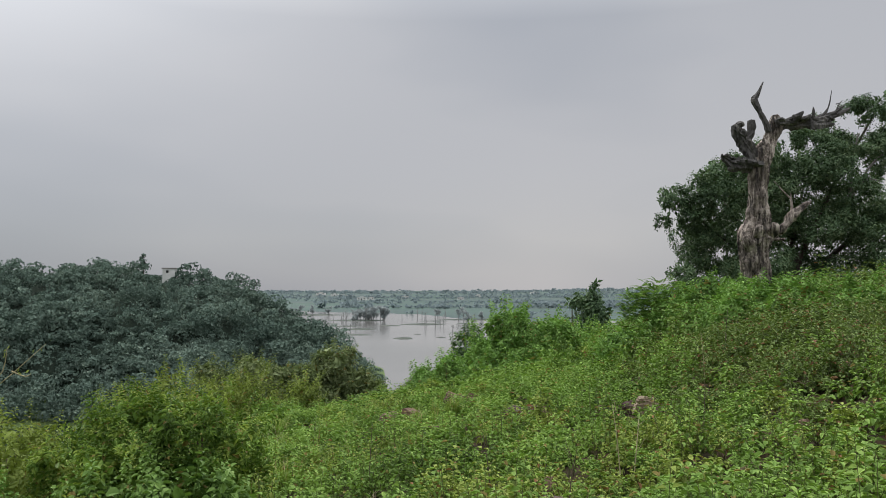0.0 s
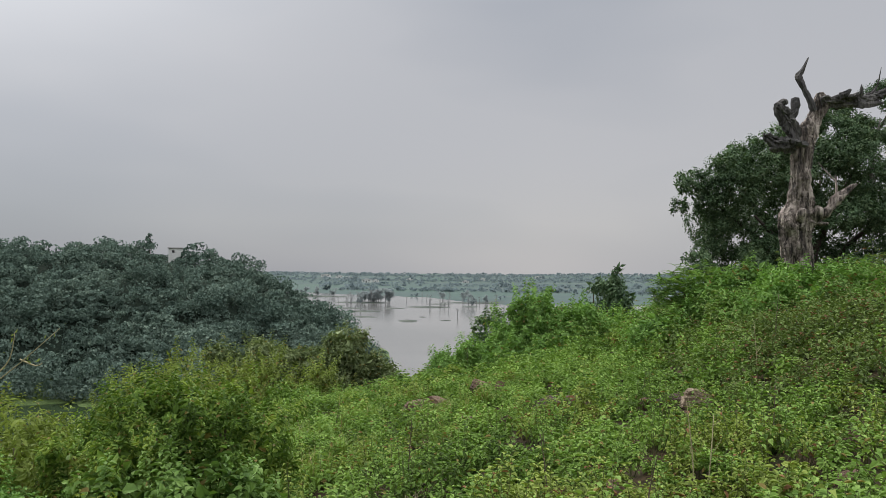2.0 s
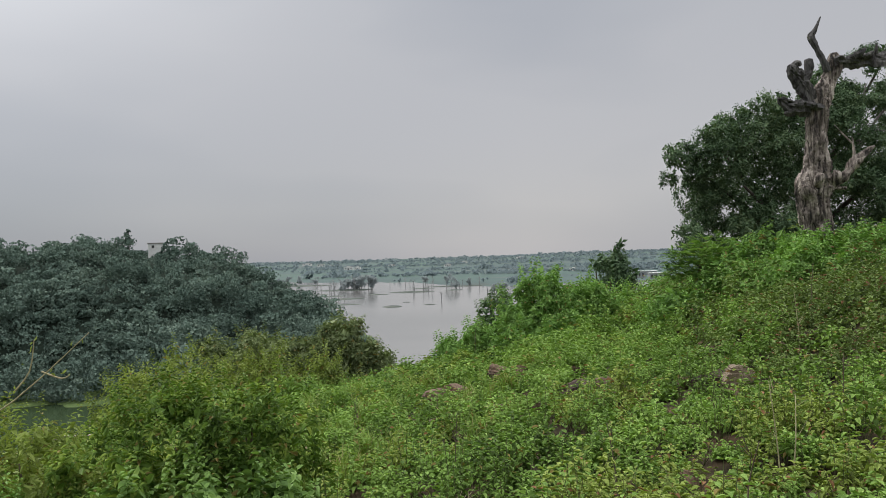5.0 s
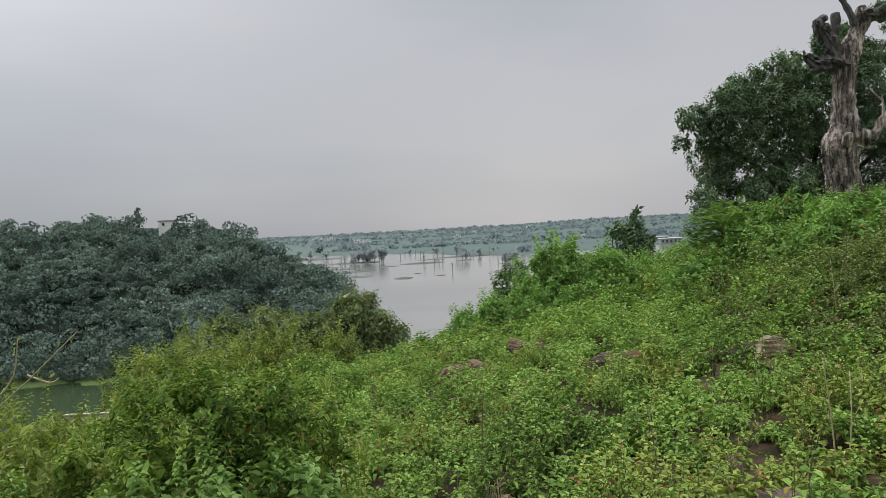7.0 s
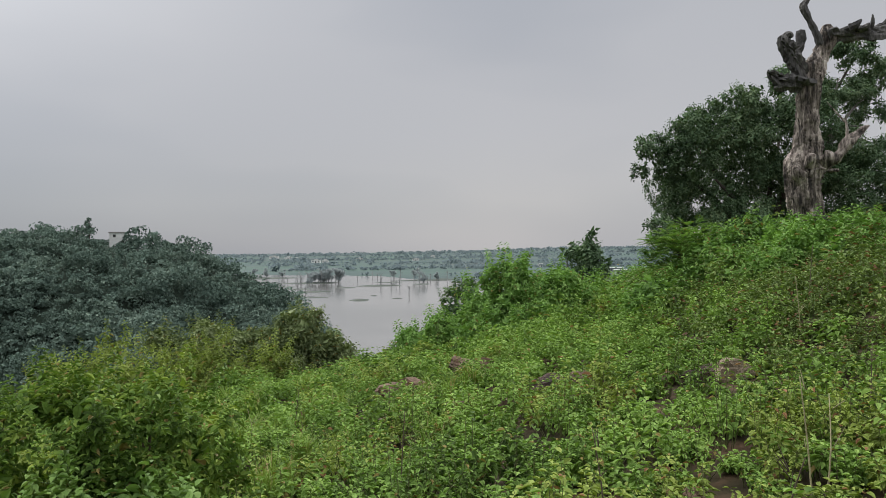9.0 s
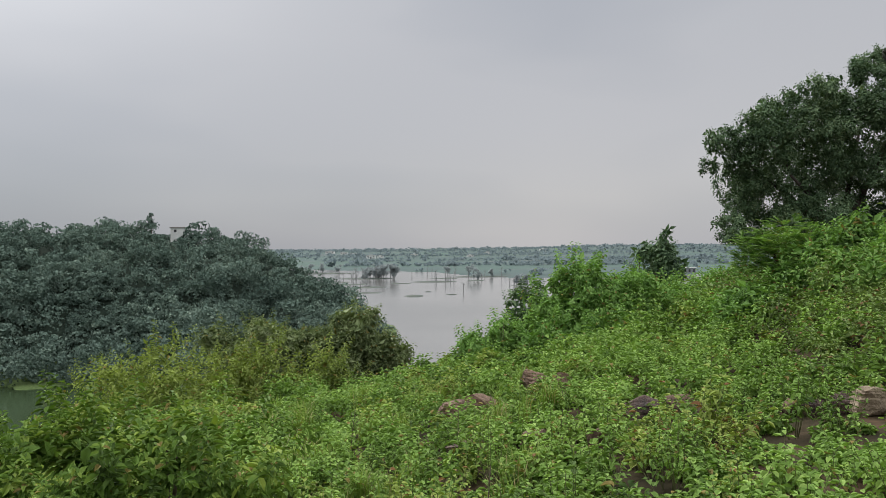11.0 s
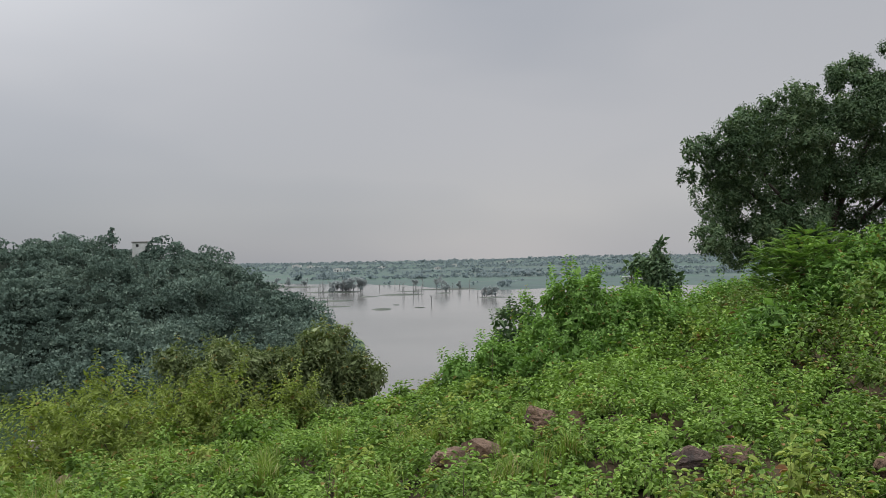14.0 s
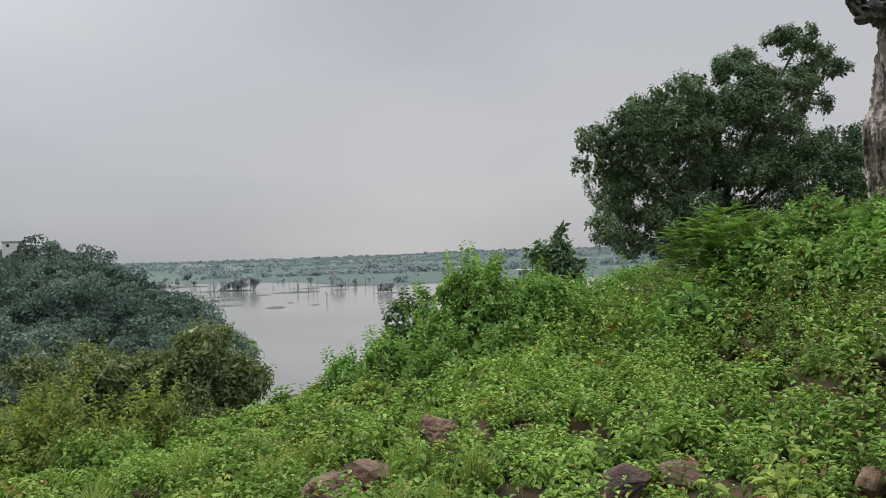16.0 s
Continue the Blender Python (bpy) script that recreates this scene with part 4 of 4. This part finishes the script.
# near bush: yellow-green crown with broad-leaved climber before it
bush("near_bush", "dense yellow-green bush on the falling slope", "bush", [(-3.55, 10.9, -0.4, 0.8, 0.8, 0.6), (-4.2, 11.0, -0.45, 0.7, 0.8, 0.6), (-2.95, 11.0, -0.45, 0.72, 0.7, 0.58), (-4.9, 11.0, -0.95, 0.65, 0.7, 0.58), (-3.8, 10.3, -0.85, 1.0, 0.7, 0.55)], NEAR_BUSH, 4800, 8, 0.092, 0.048, 230, rich=True, lumps=15, inner=0.14, lift=0.8, hole=0.0, droop=0.35, size=0.34, shoots=90, shell=0.25)
bush("leafy_climber", "broad-leaved green climber sprawling over the bush foot", "bush", [(-3.3, 9.75, -1.0, 0.75, 0.5, 0.42), (-2.6, 9.8, -1.1, 0.6, 0.5, 0.36), (-4.1, 9.8, -1.05, 0.7, 0.5, 0.4), (-3.4, 9.2, -1.2, 0.8, 0.45, 0.32)], VINE, 900, 6, 0.125, 0.09, 231, rich=True, lumps=10, inner=0.3, lift=0.8, hole=-0.2, droop=0.4)
for k, (lx, ly, lz, lr) in enumerate(((-9.5, 24.2, -2.2, 0.7), (-8.1, 24.0, -1.7, 0.85), (-6.7, 24.3, -1.9, 0.7), (-5.4, 24.0, -1.75, 0.75), (-11.2, 22.5, -3.7, 0.7), (-7.3, 22.6, -2.2, 0.8), (-4.2, 24.6, -1.9, 0.6), (-8.8, 21.5, -2.7, 0.75))):
    bush("pale_shrub", "olive-green twiggy shrub on the falling slope", "shrub", [(lx, ly, lz, lr, lr, lr), (lx + 0.5, ly + 0.1, lz - 0.4, lr, lr * 0.9, lr * 0.8), (lx - 0.4, ly - 0.2, lz - 0.5, lr, lr * 0.9, lr * 0.8)], SHRUB, 520, 8, 0.14, 0.065, 240 + k, group="pale shrubs", reach=(0.2, 0.7), hole=-0.3)

for k, (lx, ly, lz, lr) in enumerate(((-6.0, 11.3, -0.82, 0.75), (-7.0, 12.4, -1.1, 0.8), (-5.9, 10.2, -1.35, 0.7), (-6.9, 10.9, -1.5, 0.7), (-8.2, 13.8, -1.9, 0.85), (-5.2, 9.2, -1.35, 0.6), (-7.6, 15.2, -2.2, 0.75), (-5.8, 14.6, -1.9, 0.65), (-10.2, 16.8, -2.9, 0.8), (-5.0, 12.6, -1.5, 0.65), (-4.2, 8.6, -1.2, 0.5))):
    bush("slope_thicket", "tangled yellow-green bush on the falling slope", "bush", [(lx, ly, lz, lr, lr, lr * 0.75), (lx + 0.4, ly - 0.2, lz - 0.45, lr, lr * 0.9, lr * 0.8), (lx - 0.5, ly + 0.1, lz - 0.5, lr, lr * 0.9, lr * 0.8)], (SHRUB, BUSH_YELLOW, BUSH)[k % 3], 560, 8, 0.11, 0.05, 320 + k, rich=k in (2, 5, 10), group="thicket bushes", reach=(0.12, 0.45), hole=-0.3)


def sapling():
    """A thin twiggy sapling whose bare branch reaches over the slope."""
    z = float(height(-4.15, 6.3))
    tree = empty("twiggy_sapling", (-4.15, 6.3, z))
    tagged(tree, "thin twiggy sapling with few pale leaves", "sapling")
    part("stem", limb([(-4.15, 6.3, z), (-4.12, 6.3, z + 0.8), (-4.0, 6.3, 0.52), (-4.2, 6.3, 1.1)], [0.012, 0.01, 0.008, 0.004], 6, 0.06, 3), STRAW, tree, smooth=True)
    tips = []
    for k, (o, e) in enumerate((((-4.0, 0.5), (-3.05, 1.18)), ((-3.52, 0.85), (-3.4, 1.14)), ((-3.62, 0.78), (-3.72, 1.02)), ((-3.36, 0.96), (-3.16, 0.95)), ((-3.78, 0.66), (-3.95, 0.86)))):
        o, e = np.array([o[0], 6.3, o[1]]), np.array([e[0], 6.3 + 0.1 * (k % 3 - 1), e[1]])
        part("branch", limb([o, (o + e) / 2 + [0.03, 0, -0.03], e], [0.006, 0.0045, 0.002], 5, 0.05, 5 + k, 3), STRAW, tree, smooth=True)
        tips.append(o + (e - o) * np.random.default_rng(8 + k).uniform(0.3, 1.05, (6, 1)))
    b = np.concatenate(tips)
    rng = np.random.default_rng(4)
    part("leaves", leaves(b, rng.normal(size=b.shape) + [0, 0, 0.3], rng.normal(size=b.shape) + [0, 0, 1], rng.uniform(0.02, 0.035, len(b)), 0.016), SHRUB, tree)


sapling()


def feathery(base, height_up, spread, n, seed):
    """A young mimosa-like shrub: arching fronds set with rows of narrow leaflets."""
    rng = np.random.default_rng(seed)
    x, y = base
    z = float(height(x, y))
    thing = empty("feathery_shrub", (x, y, z))
    tagged(thing, "light green feathery-leaved shrub beside the dead tree", "shrub")
    pl = []
    for k in range(9):
        a = rng.uniform(0, 6.28)
        e = np.array([x + math.cos(a) * spread * 0.5, y + math.sin(a) * spread * 0.4, z + height_up * rng.uniform(0.6, 0.9)])
        part("stem", limb([(x + rng.normal(0, 0.15), y + rng.normal(0, 0.15), z), (x * 0.6 + e[0] * 0.4, y * 0.6 + e[1] * 0.4, z + height_up * 0.5), e], [0.03, 0.02, 0.008], 5, 0.05, seed + k, 3), TWIG, thing, smooth=True)
    t, a = np.sqrt(rng.random(n)), rng.uniform(0, 6.28, n)
    o = np.stack([x + np.cos(a) * t * spread * 0.85, y + np.sin(a) * t * spread * 0.7, z + height_up * (0.35 + 0.62 * rng.random(n) * (1 - 0.45 * t**2))], -1)
    way = unit(np.stack([np.cos(a) + rng.normal(0, 0.5, n), np.sin(a) + rng.normal(0, 0.5, n), rng.uniform(0.0, 1.3, n)], -1))
    m = 11
    s = np.linspace(0.08, 1.0, m)[None, :, None]
    ln = rng.uniform(0.22, 0.42, n)[:, None, None]
    spine = o[:, None] + way[:, None] * s * ln + np.array([0, 0, -0.35]) * s**2 * ln
    side = unit(np.cross(way, [0, 0, 1.0]))[:, None]
    for sg in (-1, 1):
        w = np.broadcast_to(side * sg + way[:, None] * 0.45, spine.shape).reshape(-1, 3)
        l = (0.11 * (1.15 - np.abs(s * 1.5 - 0.6))).repeat(n, 0).reshape(-1)
        pl.append(leaves(spine.reshape(-1, 3), w, np.broadcast_to([0, 0, 1.0], w.shape), l, l * 0.38, rich=False))
    part("fronds", merge(pl), FERNY, thing)


feathery((6.1, 22.3), 1.8, 1.3, 720, 260)
def ridge_tree(x, y):
    z = float(height(x, y))
    tree = empty("ridge_tree", (x, y, z))
    tagged(tree, "small dark flat-crowned tree standing on the upper slope", "tree")
    part("trunk", limb([(x, y, z - 0.1), (x + 0.08, y, z + 1.0), (x - 0.05, y, 3.3)], [0.1, 0.08, 0.05], 8, 0.12, 3), BARK, tree, smooth=True)
    tops = [(-0.85, 4.3, 0.5), (-0.3, 4.5, 0.55), (0.3, 4.45, 0.5), (0.7, 4.1, 0.5), (0.1, 3.9, 0.6), (-0.5, 3.9, 0.45), (0.4, 3.3, 0.5), (0.95, 2.9, 0.55), (0.1, 2.6, 0.6), (1.5, 2.6, 0.6)]
    for k, (dx, c, _) in enumerate(tops[:6]):
        part("limb", limb([(x - 0.03, y, 2.9 + 0.06 * k), (x + dx * 0.5, y, 3.4), (x + dx, y, c)], [0.04, 0.03, 0.01], 6, 0.1, 20 + k, 3), BARK, tree, smooth=True)
    part("crown", foliage(lumpy([(x + dx, y, c, r, r, r * 0.62) for dx, c, r in tops], 6, 271), 1000, 7, 0.17, 0.085, 272, lift=0.6, inner=0.7, hole=-0.6), DARK, tree)


ridge_tree(18.25, 30)
for k, (lx, ly, lz, lr) in enumerate(((7.1, 21.2, 1.4, 0.75), (7.7, 20.0, 1.4, 0.7), (6.5, 21.5, 1.05, 0.7), (8.3, 19.3, 1.35, 0.75), (9.5, 19.9, 1.3, 0.7), (7.2, 19.4, 1.15, 0.75), (9.8, 21.4, 1.4, 0.75), (10.9, 21.2, 1.35, 0.75), (6.7, 20.0, 0.8, 0.75), (7.9, 18.6, 1.0, 0.7), (12.2, 22.0, 1.4, 0.75), (13.4, 23.5, 1.7, 0.85), (9.0, 17.5, 1.3, 0.6), (4.9, 21.0, 0.2, 0.7))):
    bush("slope_bush", "leafy green bush growing on the upper slope", "bush", [(lx, ly, lz, lr, lr, lr * 0.6), (lx + 0.5, ly, lz - 0.25, lr * 0.8, lr * 0.8, lr * 0.5), (lx - 0.5, ly - 0.1, lz - 0.3, lr * 0.8, lr * 0.8, lr * 0.5)], BUSH, 330, 9, 0.17, 0.09, 280 + k, group="bushes on the upper slope", lumps=11, shoots=24, inner=0.7, reach=(0.1, 0.4), hole=-0.35)

# ---- rocks ----
# x, y, half sizes, tilt; the first few are the largest
ROCKS = [(3.52, 13.8, 0.31, 0.25, 0.19, 0.0), (1.06, 7.75, 0.5, 0.42, 0.07, 0.16), (3.1, 14.05, 0.34, 0.18, 0.17, 0.1), (3.1, 8.2, 0.17, 0.14, 0.17, 0), (3.8, 9.55, 0.14, 0.11, 0.15, 0), (4.23, 9.45, 0.15, 0.11, 0.14, 0),
         (0.34, 18.8, 0.34, 0.26, 0.29, 0), (0.66, 18.25, 0.24, 0.17, 0.24, 0), (-0.15, 14.55, 0.21, 0.15, 0.18, 0), (0.48, 14.2, 0.15, 0.13, 0.2, 0.2), (-1.0, 15.0, 0.33, 0.2, 0.21, 0.25),
         (1.28, 15.45, 0.28, 0.2, 0.16, 0.1), (1.8, 15.3, 0.24, 0.16, 0.15, 0), (-1.1, 17.4, 0.4, 0.24, 0.24, 0.1), (-0.66, 17.8, 0.36, 0.22, 0.24, 0), (2.8, 14.3, 0.16, 0.13, 0.13, 0),
         (-3.8, 18.8, 0.3, 0.2, 0.2, 0), (-7.6, 21.0, 0.34, 0.24, 0.26, 0), (-1.98, 21.1, 0.26, 0.18, 0.22, 0), (1.27, 6.66, 0.16, 0.13, 0.1, 0), (1.26, 9.3, 0.12, 0.1, 0.12, 0), (-0.8, 9.45, 0.14, 0.11, 0.13, 0)]
TAN = (0, 16, 18, 19)


def rock(x, y, rx, ry, rz, tilt, k):
    """A blocky stone worn round at its edges, split by a few flat breaks and pitted all over."""
    rng = np.random.default_rng(300 + k)
    bm = bmesh.new()
    bmesh.ops.create_icosphere(bm, subdivisions=4 if k < 3 or k in (6, 9, 11, 13) else 3, radius=1)
    cuts = [(unit(rng.normal(size=3) * [1, 1, 0.8]), rng.uniform(0.5, 0.85)) for _ in range(11)]
    off = Vector(rng.uniform(-50, 50, 3))
    turn = Euler((tilt, -tilt * 0.5, rng.uniform(-0.5, 0.5))).to_matrix()
    z = float(height(x, y))
    for v in bm.verts:
        p = np.array(v.co)
        p = np.sign(p) * np.abs(p) ** 0.72
        p = p / max(1.0, np.abs(p).max() ** 0.5)
        for q, c in cuts:
            over = p @ q - c
            if over > 0:
                p = p - q * over * 0.95
        p = Vector(p)
        n = 0.16 * noise.noise(p * 1.4 + off) + 0.09 * noise.noise(p * 3.7 + off) + 0.05 * abs(noise.noise(p * 9 + off))
        ledge = abs(noise.noise(Vector((p.x * 0.8, p.y * 0.8, p.z * (9 if k == 1 else 5))) + off))
        p = p * (1 + n - 0.1 * max(0.0, 1 - ledge * 5))
        p = turn @ Vector((p.x * rx, p.y * ry, p.z * rz))
        v.co = Vector((x, y, z + (0.06 if k == 1 else 0.13 if k == 0 else 0.09 if k in (2, 6, 8, 9, 10, 11, 13, 14) else 0.07))) + p
    me = bpy.data.meshes.new("rock")
    bm.to_mesh(me)
    bm.free()
    me.materials.append(ROCK_TAN if k in TAN else ROCK if k in (1, 2, 10, 11) else ROCK_RED)
    flat = "broad flat purple-brown rock slab lying among weeds"
    tagged(new("rock", me), flat if k == 1 else "tan weathered rock half hidden in weeds" if k in TAN else "reddish-brown weathered rock half hidden in weeds", "rock", group="rocks on the slope")


for k, r in enumerate(ROCKS):
    rock(*r, k)


# ---- weeds of the slope ----
def herb_spots(y0, y1, density, seed):
    """Places of single plants; fewer where the cover is thin, none on the rocks or just on their camera side."""
    rng = np.random.default_rng(seed)
    cell = density**-0.5
    x, y = np.meshgrid(np.arange(-0.62 * y1 - 2, 0.62 * y1 + 2, cell), np.arange(y0, y1, cell))
    n = x.size
    x = x.ravel() + rng.uniform(-0.55, 0.55, n) * cell
    y = y.ravel() + rng.uniform(-0.55, 0.55, n) * cell
    keep = (np.abs(x) < 0.56 * np.maximum(y, 4) + 0.8) & (waves(x, y, 1.7, 71) > -1.3 - 0.5 * rng.random(n) - 0.5 * step(11, 15, y))
    for i, (rx, ry, a, b, *_) in enumerate(ROCKS):
        gap = 0.3 if i == 1 else 0.36 if i < 3 else 0.2 if i in (6, 7, 8, 9, 10, 11, 13, 14) else 0.08
        keep &= ((x - rx) / (a * 0.85)) ** 2 + ((y - ry + gap) / (b + gap * 0.6)) ** 2 > 1
    # a worn, dry spot
    keep &= ((x + 1.05) / 0.35) ** 2 + ((y - 8.75) / 0.6) ** 2 > 1 - 0.6 * rng.random(n)
    return x[keep], y[keep]


def herbs(x, y, stems, nodes, leaf, rich, seed, bush=1.0):
    """Bushy weeds: a few stalks lean out from each root and bear opposite pairs of broad leaves. Returns leaves and stalks."""
    rng = np.random.default_rng(seed)
    m = len(x)
    tall = 0.35 + 0.13 * waves(x, y, 2.2, 72) + 0.17 * waves(x, y, 0.8, 75) + 0.3 * step(2, 9, x) * step(11, 17, y) + 0.12 * step(18, 26, y) * step(1, 4, x) - 0.1 * step(19, 24, y) * (1 - step(-1, 3, x))
    tall = np.clip(tall * bush, 0.16, 1.0) * rng.choice([0.45, 0.75, 1.0, 1.3, 1.75], m, p=[0.24, 0.24, 0.24, 0.18, 0.1]) * rng.uniform(0.85, 1.15, m)
    x, y, tall = np.repeat(x, stems), np.repeat(y, stems), np.repeat(tall, stems)
    n = len(x)
    a, lean = rng.uniform(0, 6.28, n), np.abs(rng.normal(0, 0.42, n))
    h = tall * rng.uniform(0.6, 1.1, n)
    o = np.stack([x + 0.05 * np.cos(a), y + 0.05 * np.sin(a), height(x, y) - 0.02], -1)
    top = o + np.stack([np.cos(a) * lean * h, np.sin(a) * lean * h, h * (1 - 0.25 * lean)], -1)
    t = (np.linspace(0.27, 1.0, nodes) ** 0.6)[None, :, None]
    az = rng.uniform(0, 6.28, n)[:, None, None] + np.arange(nodes)[None, :, None] * 1.57 + np.array([0, np.pi])[None, None] + rng.normal(0, 0.3, (n, nodes, 2))
    p = o[:, None] + (top - o)[:, None] * t
    rise = np.broadcast_to(-0.3 + 0.8 * t**3, az.shape) + rng.normal(0, 0.26, az.shape)
    way = np.stack([np.cos(az), np.sin(az), rise], -1)
    s = leaf * np.repeat(rng.uniform(0.7, 1.35, m), stems)[:, None, None] * (1.2 - 0.5 * t) * rng.uniform(0.8, 1.15, az.shape)
    base = np.broadcast_to(p[:, :, None], way.shape) + way * 0.2 * s[..., None]
    nor = np.array([0, 0, 1.0]) - way * 0.3 + rng.normal(0, 0.25, way.shape)
    return leaves(base.reshape(-1, 3), way.reshape(-1, 3), nor.reshape(-1, 3), s.ravel(), s.ravel() * 0.62, rich, fold=0.14, droop=0.45), stalks(o, top, 0.0045, 0.002)


def make_weeds():
    greens, yellows, ranks, stems, edges = [], [], [], [], []
    for k, (y0, y1, density, count, nodes, leaf, rich) in enumerate(((-3, 5.4, 5, 5, 4, 0.1, False), (5.4, 11, 10.5, 10, 6, 0.077, True), (11, 15.5, 9.0, 9, 6, 0.088, True), (15.5, 20, 9.0, 9, 6, 0.092, True), (20, 27, 6.2, 8, 5, 0.14, False), (27, 34, 3, 6, 4, 0.18, False))):
        x, y = herb_spots(y0, y1, density, 80 + k)
        rng = np.random.default_rng(90 + k)
        mixed = waves(x, y, 3.4, 73) + rng.normal(0, 0.45, len(x))
        rank = (np.minimum(x - 2.9 - 0.06 * y, (y - 9.0) * 0.6) + 0.9 * waves(x, y, 2.4, 77) + rng.normal(0, 0.6, len(x))) > 0.6
        pale = (mixed > 0.44 + 0.5 * step(10, 15, y)) & ~rank
        for sel, bag, sd in ((~pale & ~rank, greens, 100 + k), (pale, yellows, 110 + k), (rank, ranks, 120 + k)):
            if sel.any():
                lv_, st_ = herbs(x[sel], y[sel], count, nodes, leaf, rich, sd)
                bag.append(lv_)
                if y1 < 16:
                    stems.append(st_)
    # the cover goes on to both sides and behind
    rng = np.random.default_rng(99)
    x, y = np.meshgrid(np.arange(-16, 22, 0.55), np.arange(-14, 24, 0.55))
    x, y = x.ravel() + rng.uniform(-0.27, 0.27, x.size), y.ravel() + rng.uniform(-0.27, 0.27, y.size)
    out = (np.abs(x) > 0.56 * np.maximum(y, 4) + 0.8) | (y < -3)
    out &= np.abs(x) < 0.56 * np.maximum(y, 0) + 14
    edges.append(herbs(x[out], y[out], 4, 3, 0.17, False, 130)[0])
    tagged(part("weeds", merge(greens + edges), HERB), "bright green knee-high weeds covering the slope", "weeds", kind="stuff")
    tagged(part("yellowing_weeds", merge(yellows), HERB_YELLOW), "yellowing weeds mixed into the green cover", "weeds", kind="stuff")
    tagged(part("rank_weeds", merge(ranks), HERB_RANK), "tall olive-green weeds on the upper slope", "weeds", kind="stuff")
    tagged(part("weed_stalks", merge(stems), STEM), "thin brown-green stalks of the weeds", "weeds", kind="stuff")


make_weeds()


def grass(x, y, n, tall, seed, name, label, material=GRASS):
    """A spread of bent blades."""
    rng = np.random.default_rng(seed)
    x, y = np.asarray(x), np.asarray(y)
    i = rng.integers(0, len(x), n)
    px, py = x[i] + rng.normal(0, 0.06, n), y[i] + rng.normal(0, 0.06, n)
    o = np.stack([px, py, height(px, py) - 0.02], -1)
    a = rng.uniform(0, 6.28, n)
    h = tall * rng.uniform(0.5, 1.2, n)[:, None]
    out = np.stack([np.cos(a), np.sin(a), np.zeros(n)], -1)
    side = np.stack([-np.sin(a), np.cos(a), np.zeros(n)], -1) * 0.006
    bend = rng.uniform(0.1, 0.7, n)[:, None]
    m = o + out * h * bend * 0.3 + [0, 0, 0.6] * h
    e = o + out * h * bend + np.array([0, 0, 1.0]) * h * (1 - 0.35 * bend)
    v = np.stack([o - side, o + side, m + side * 0.8, m - side * 0.8, e + side * 0.15, e - side * 0.15], 1).reshape(-1, 3)
    f = (np.arange(n)[:, None, None] * 6 + np.array([[0, 1, 2, 3], [3, 2, 4, 5]])).reshape(-1, 4)
    tagged(part(name, (v, f), material), label, "grass", kind="stuff")


gr = np.random.default_rng(55)
tx, ty = gr.uniform(-8, 2, 420), gr.uniform(11.5, 21, 420)
sel = waves(tx, ty, 2.5, 91) + gr.normal(0, 0.3, 420) - 0.12 * (tx + 2) > 0.25
grass(tx[sel], ty[sel], 15000, 0.52, 56, "grass", "tufts of pale green grass among weeds")


wx, wy = gr.normal(-1.05, 0.22, 60), gr.normal(8.75, 0.35, 60)
grass(wx, wy, 1500, 0.26, 57, "dry_grass", "short straw-brown grass on a worn spot", STRAW)


def dry_stalk(x, y, h, lean, seed, pale):
    z = float(height(x, y))
    rng = np.random.default_rng(seed)
    ob = empty("dry_stalk", (x, y, z))
    tagged(ob, "pale dry seed stalk rising from weeds" if pale else "dark leafless stalk rising from weeds", "stalk", group="bare stalks")
    mat = STRAW if pale else TWIG
    top = np.array([x + lean * h, y + rng.normal(0, 0.05), z + h])
    part("stem", limb([(x, y, z - 0.03), (x + lean * h * 0.35, y, z + h * 0.5), top], [0.008, 0.006, 0.003], 5, 0.05, seed, 3), mat, ob, smooth=True)
    for k in range(int(rng.integers(2, 5))):
        o = np.array([x + lean * h * 0.5, y, z + h * rng.uniform(0.45, 0.9)])
        e = o + np.array([rng.uniform(-0.12, 0.12), rng.uniform(-0.06, 0.06), rng.uniform(0.06, 0.16)])
        part("twig", limb([o, (o + e) / 2, e], [0.004, 0.003, 0.0015], 4, 0.05, seed + k, 2), mat, ob, smooth=True)


for k, (sx_, sy_, sh_, sl_) in enumerate(((-0.95, 10.4, 0.95, 0.05), (0.55, 9.2, 0.8, -0.12), (1.95, 8.9, 0.95, -0.1), (2.1, 9.0, 0.75, 0.15), (-1.1, 14.9, 0.7, 0.02), (1.2, 7.8, 0.7, 0.1), (3.4, 10.6, 0.8, 0.05), (-3.4, 15.2, 0.7, 0.2), (-3.0, 15.0, 0.75, -0.15), (-4.6, 14.6, 0.8, 0.1), (-2.6, 16.2, 0.7, 0.1), (4.6, 14.2, 1.0, -0.05), (5.4, 15.5, 1.1, 0.08), (0.1, 25.0, 1.0, 0.03), (-0.9, 26.6, 0.9, -0.04), (-0.6, 26.5, 0.8, 0.05))):
    dry_stalk(sx_, sy_, sh_, sl_, 400 + 10 * k, k in (2, 3, 7, 8, 11))
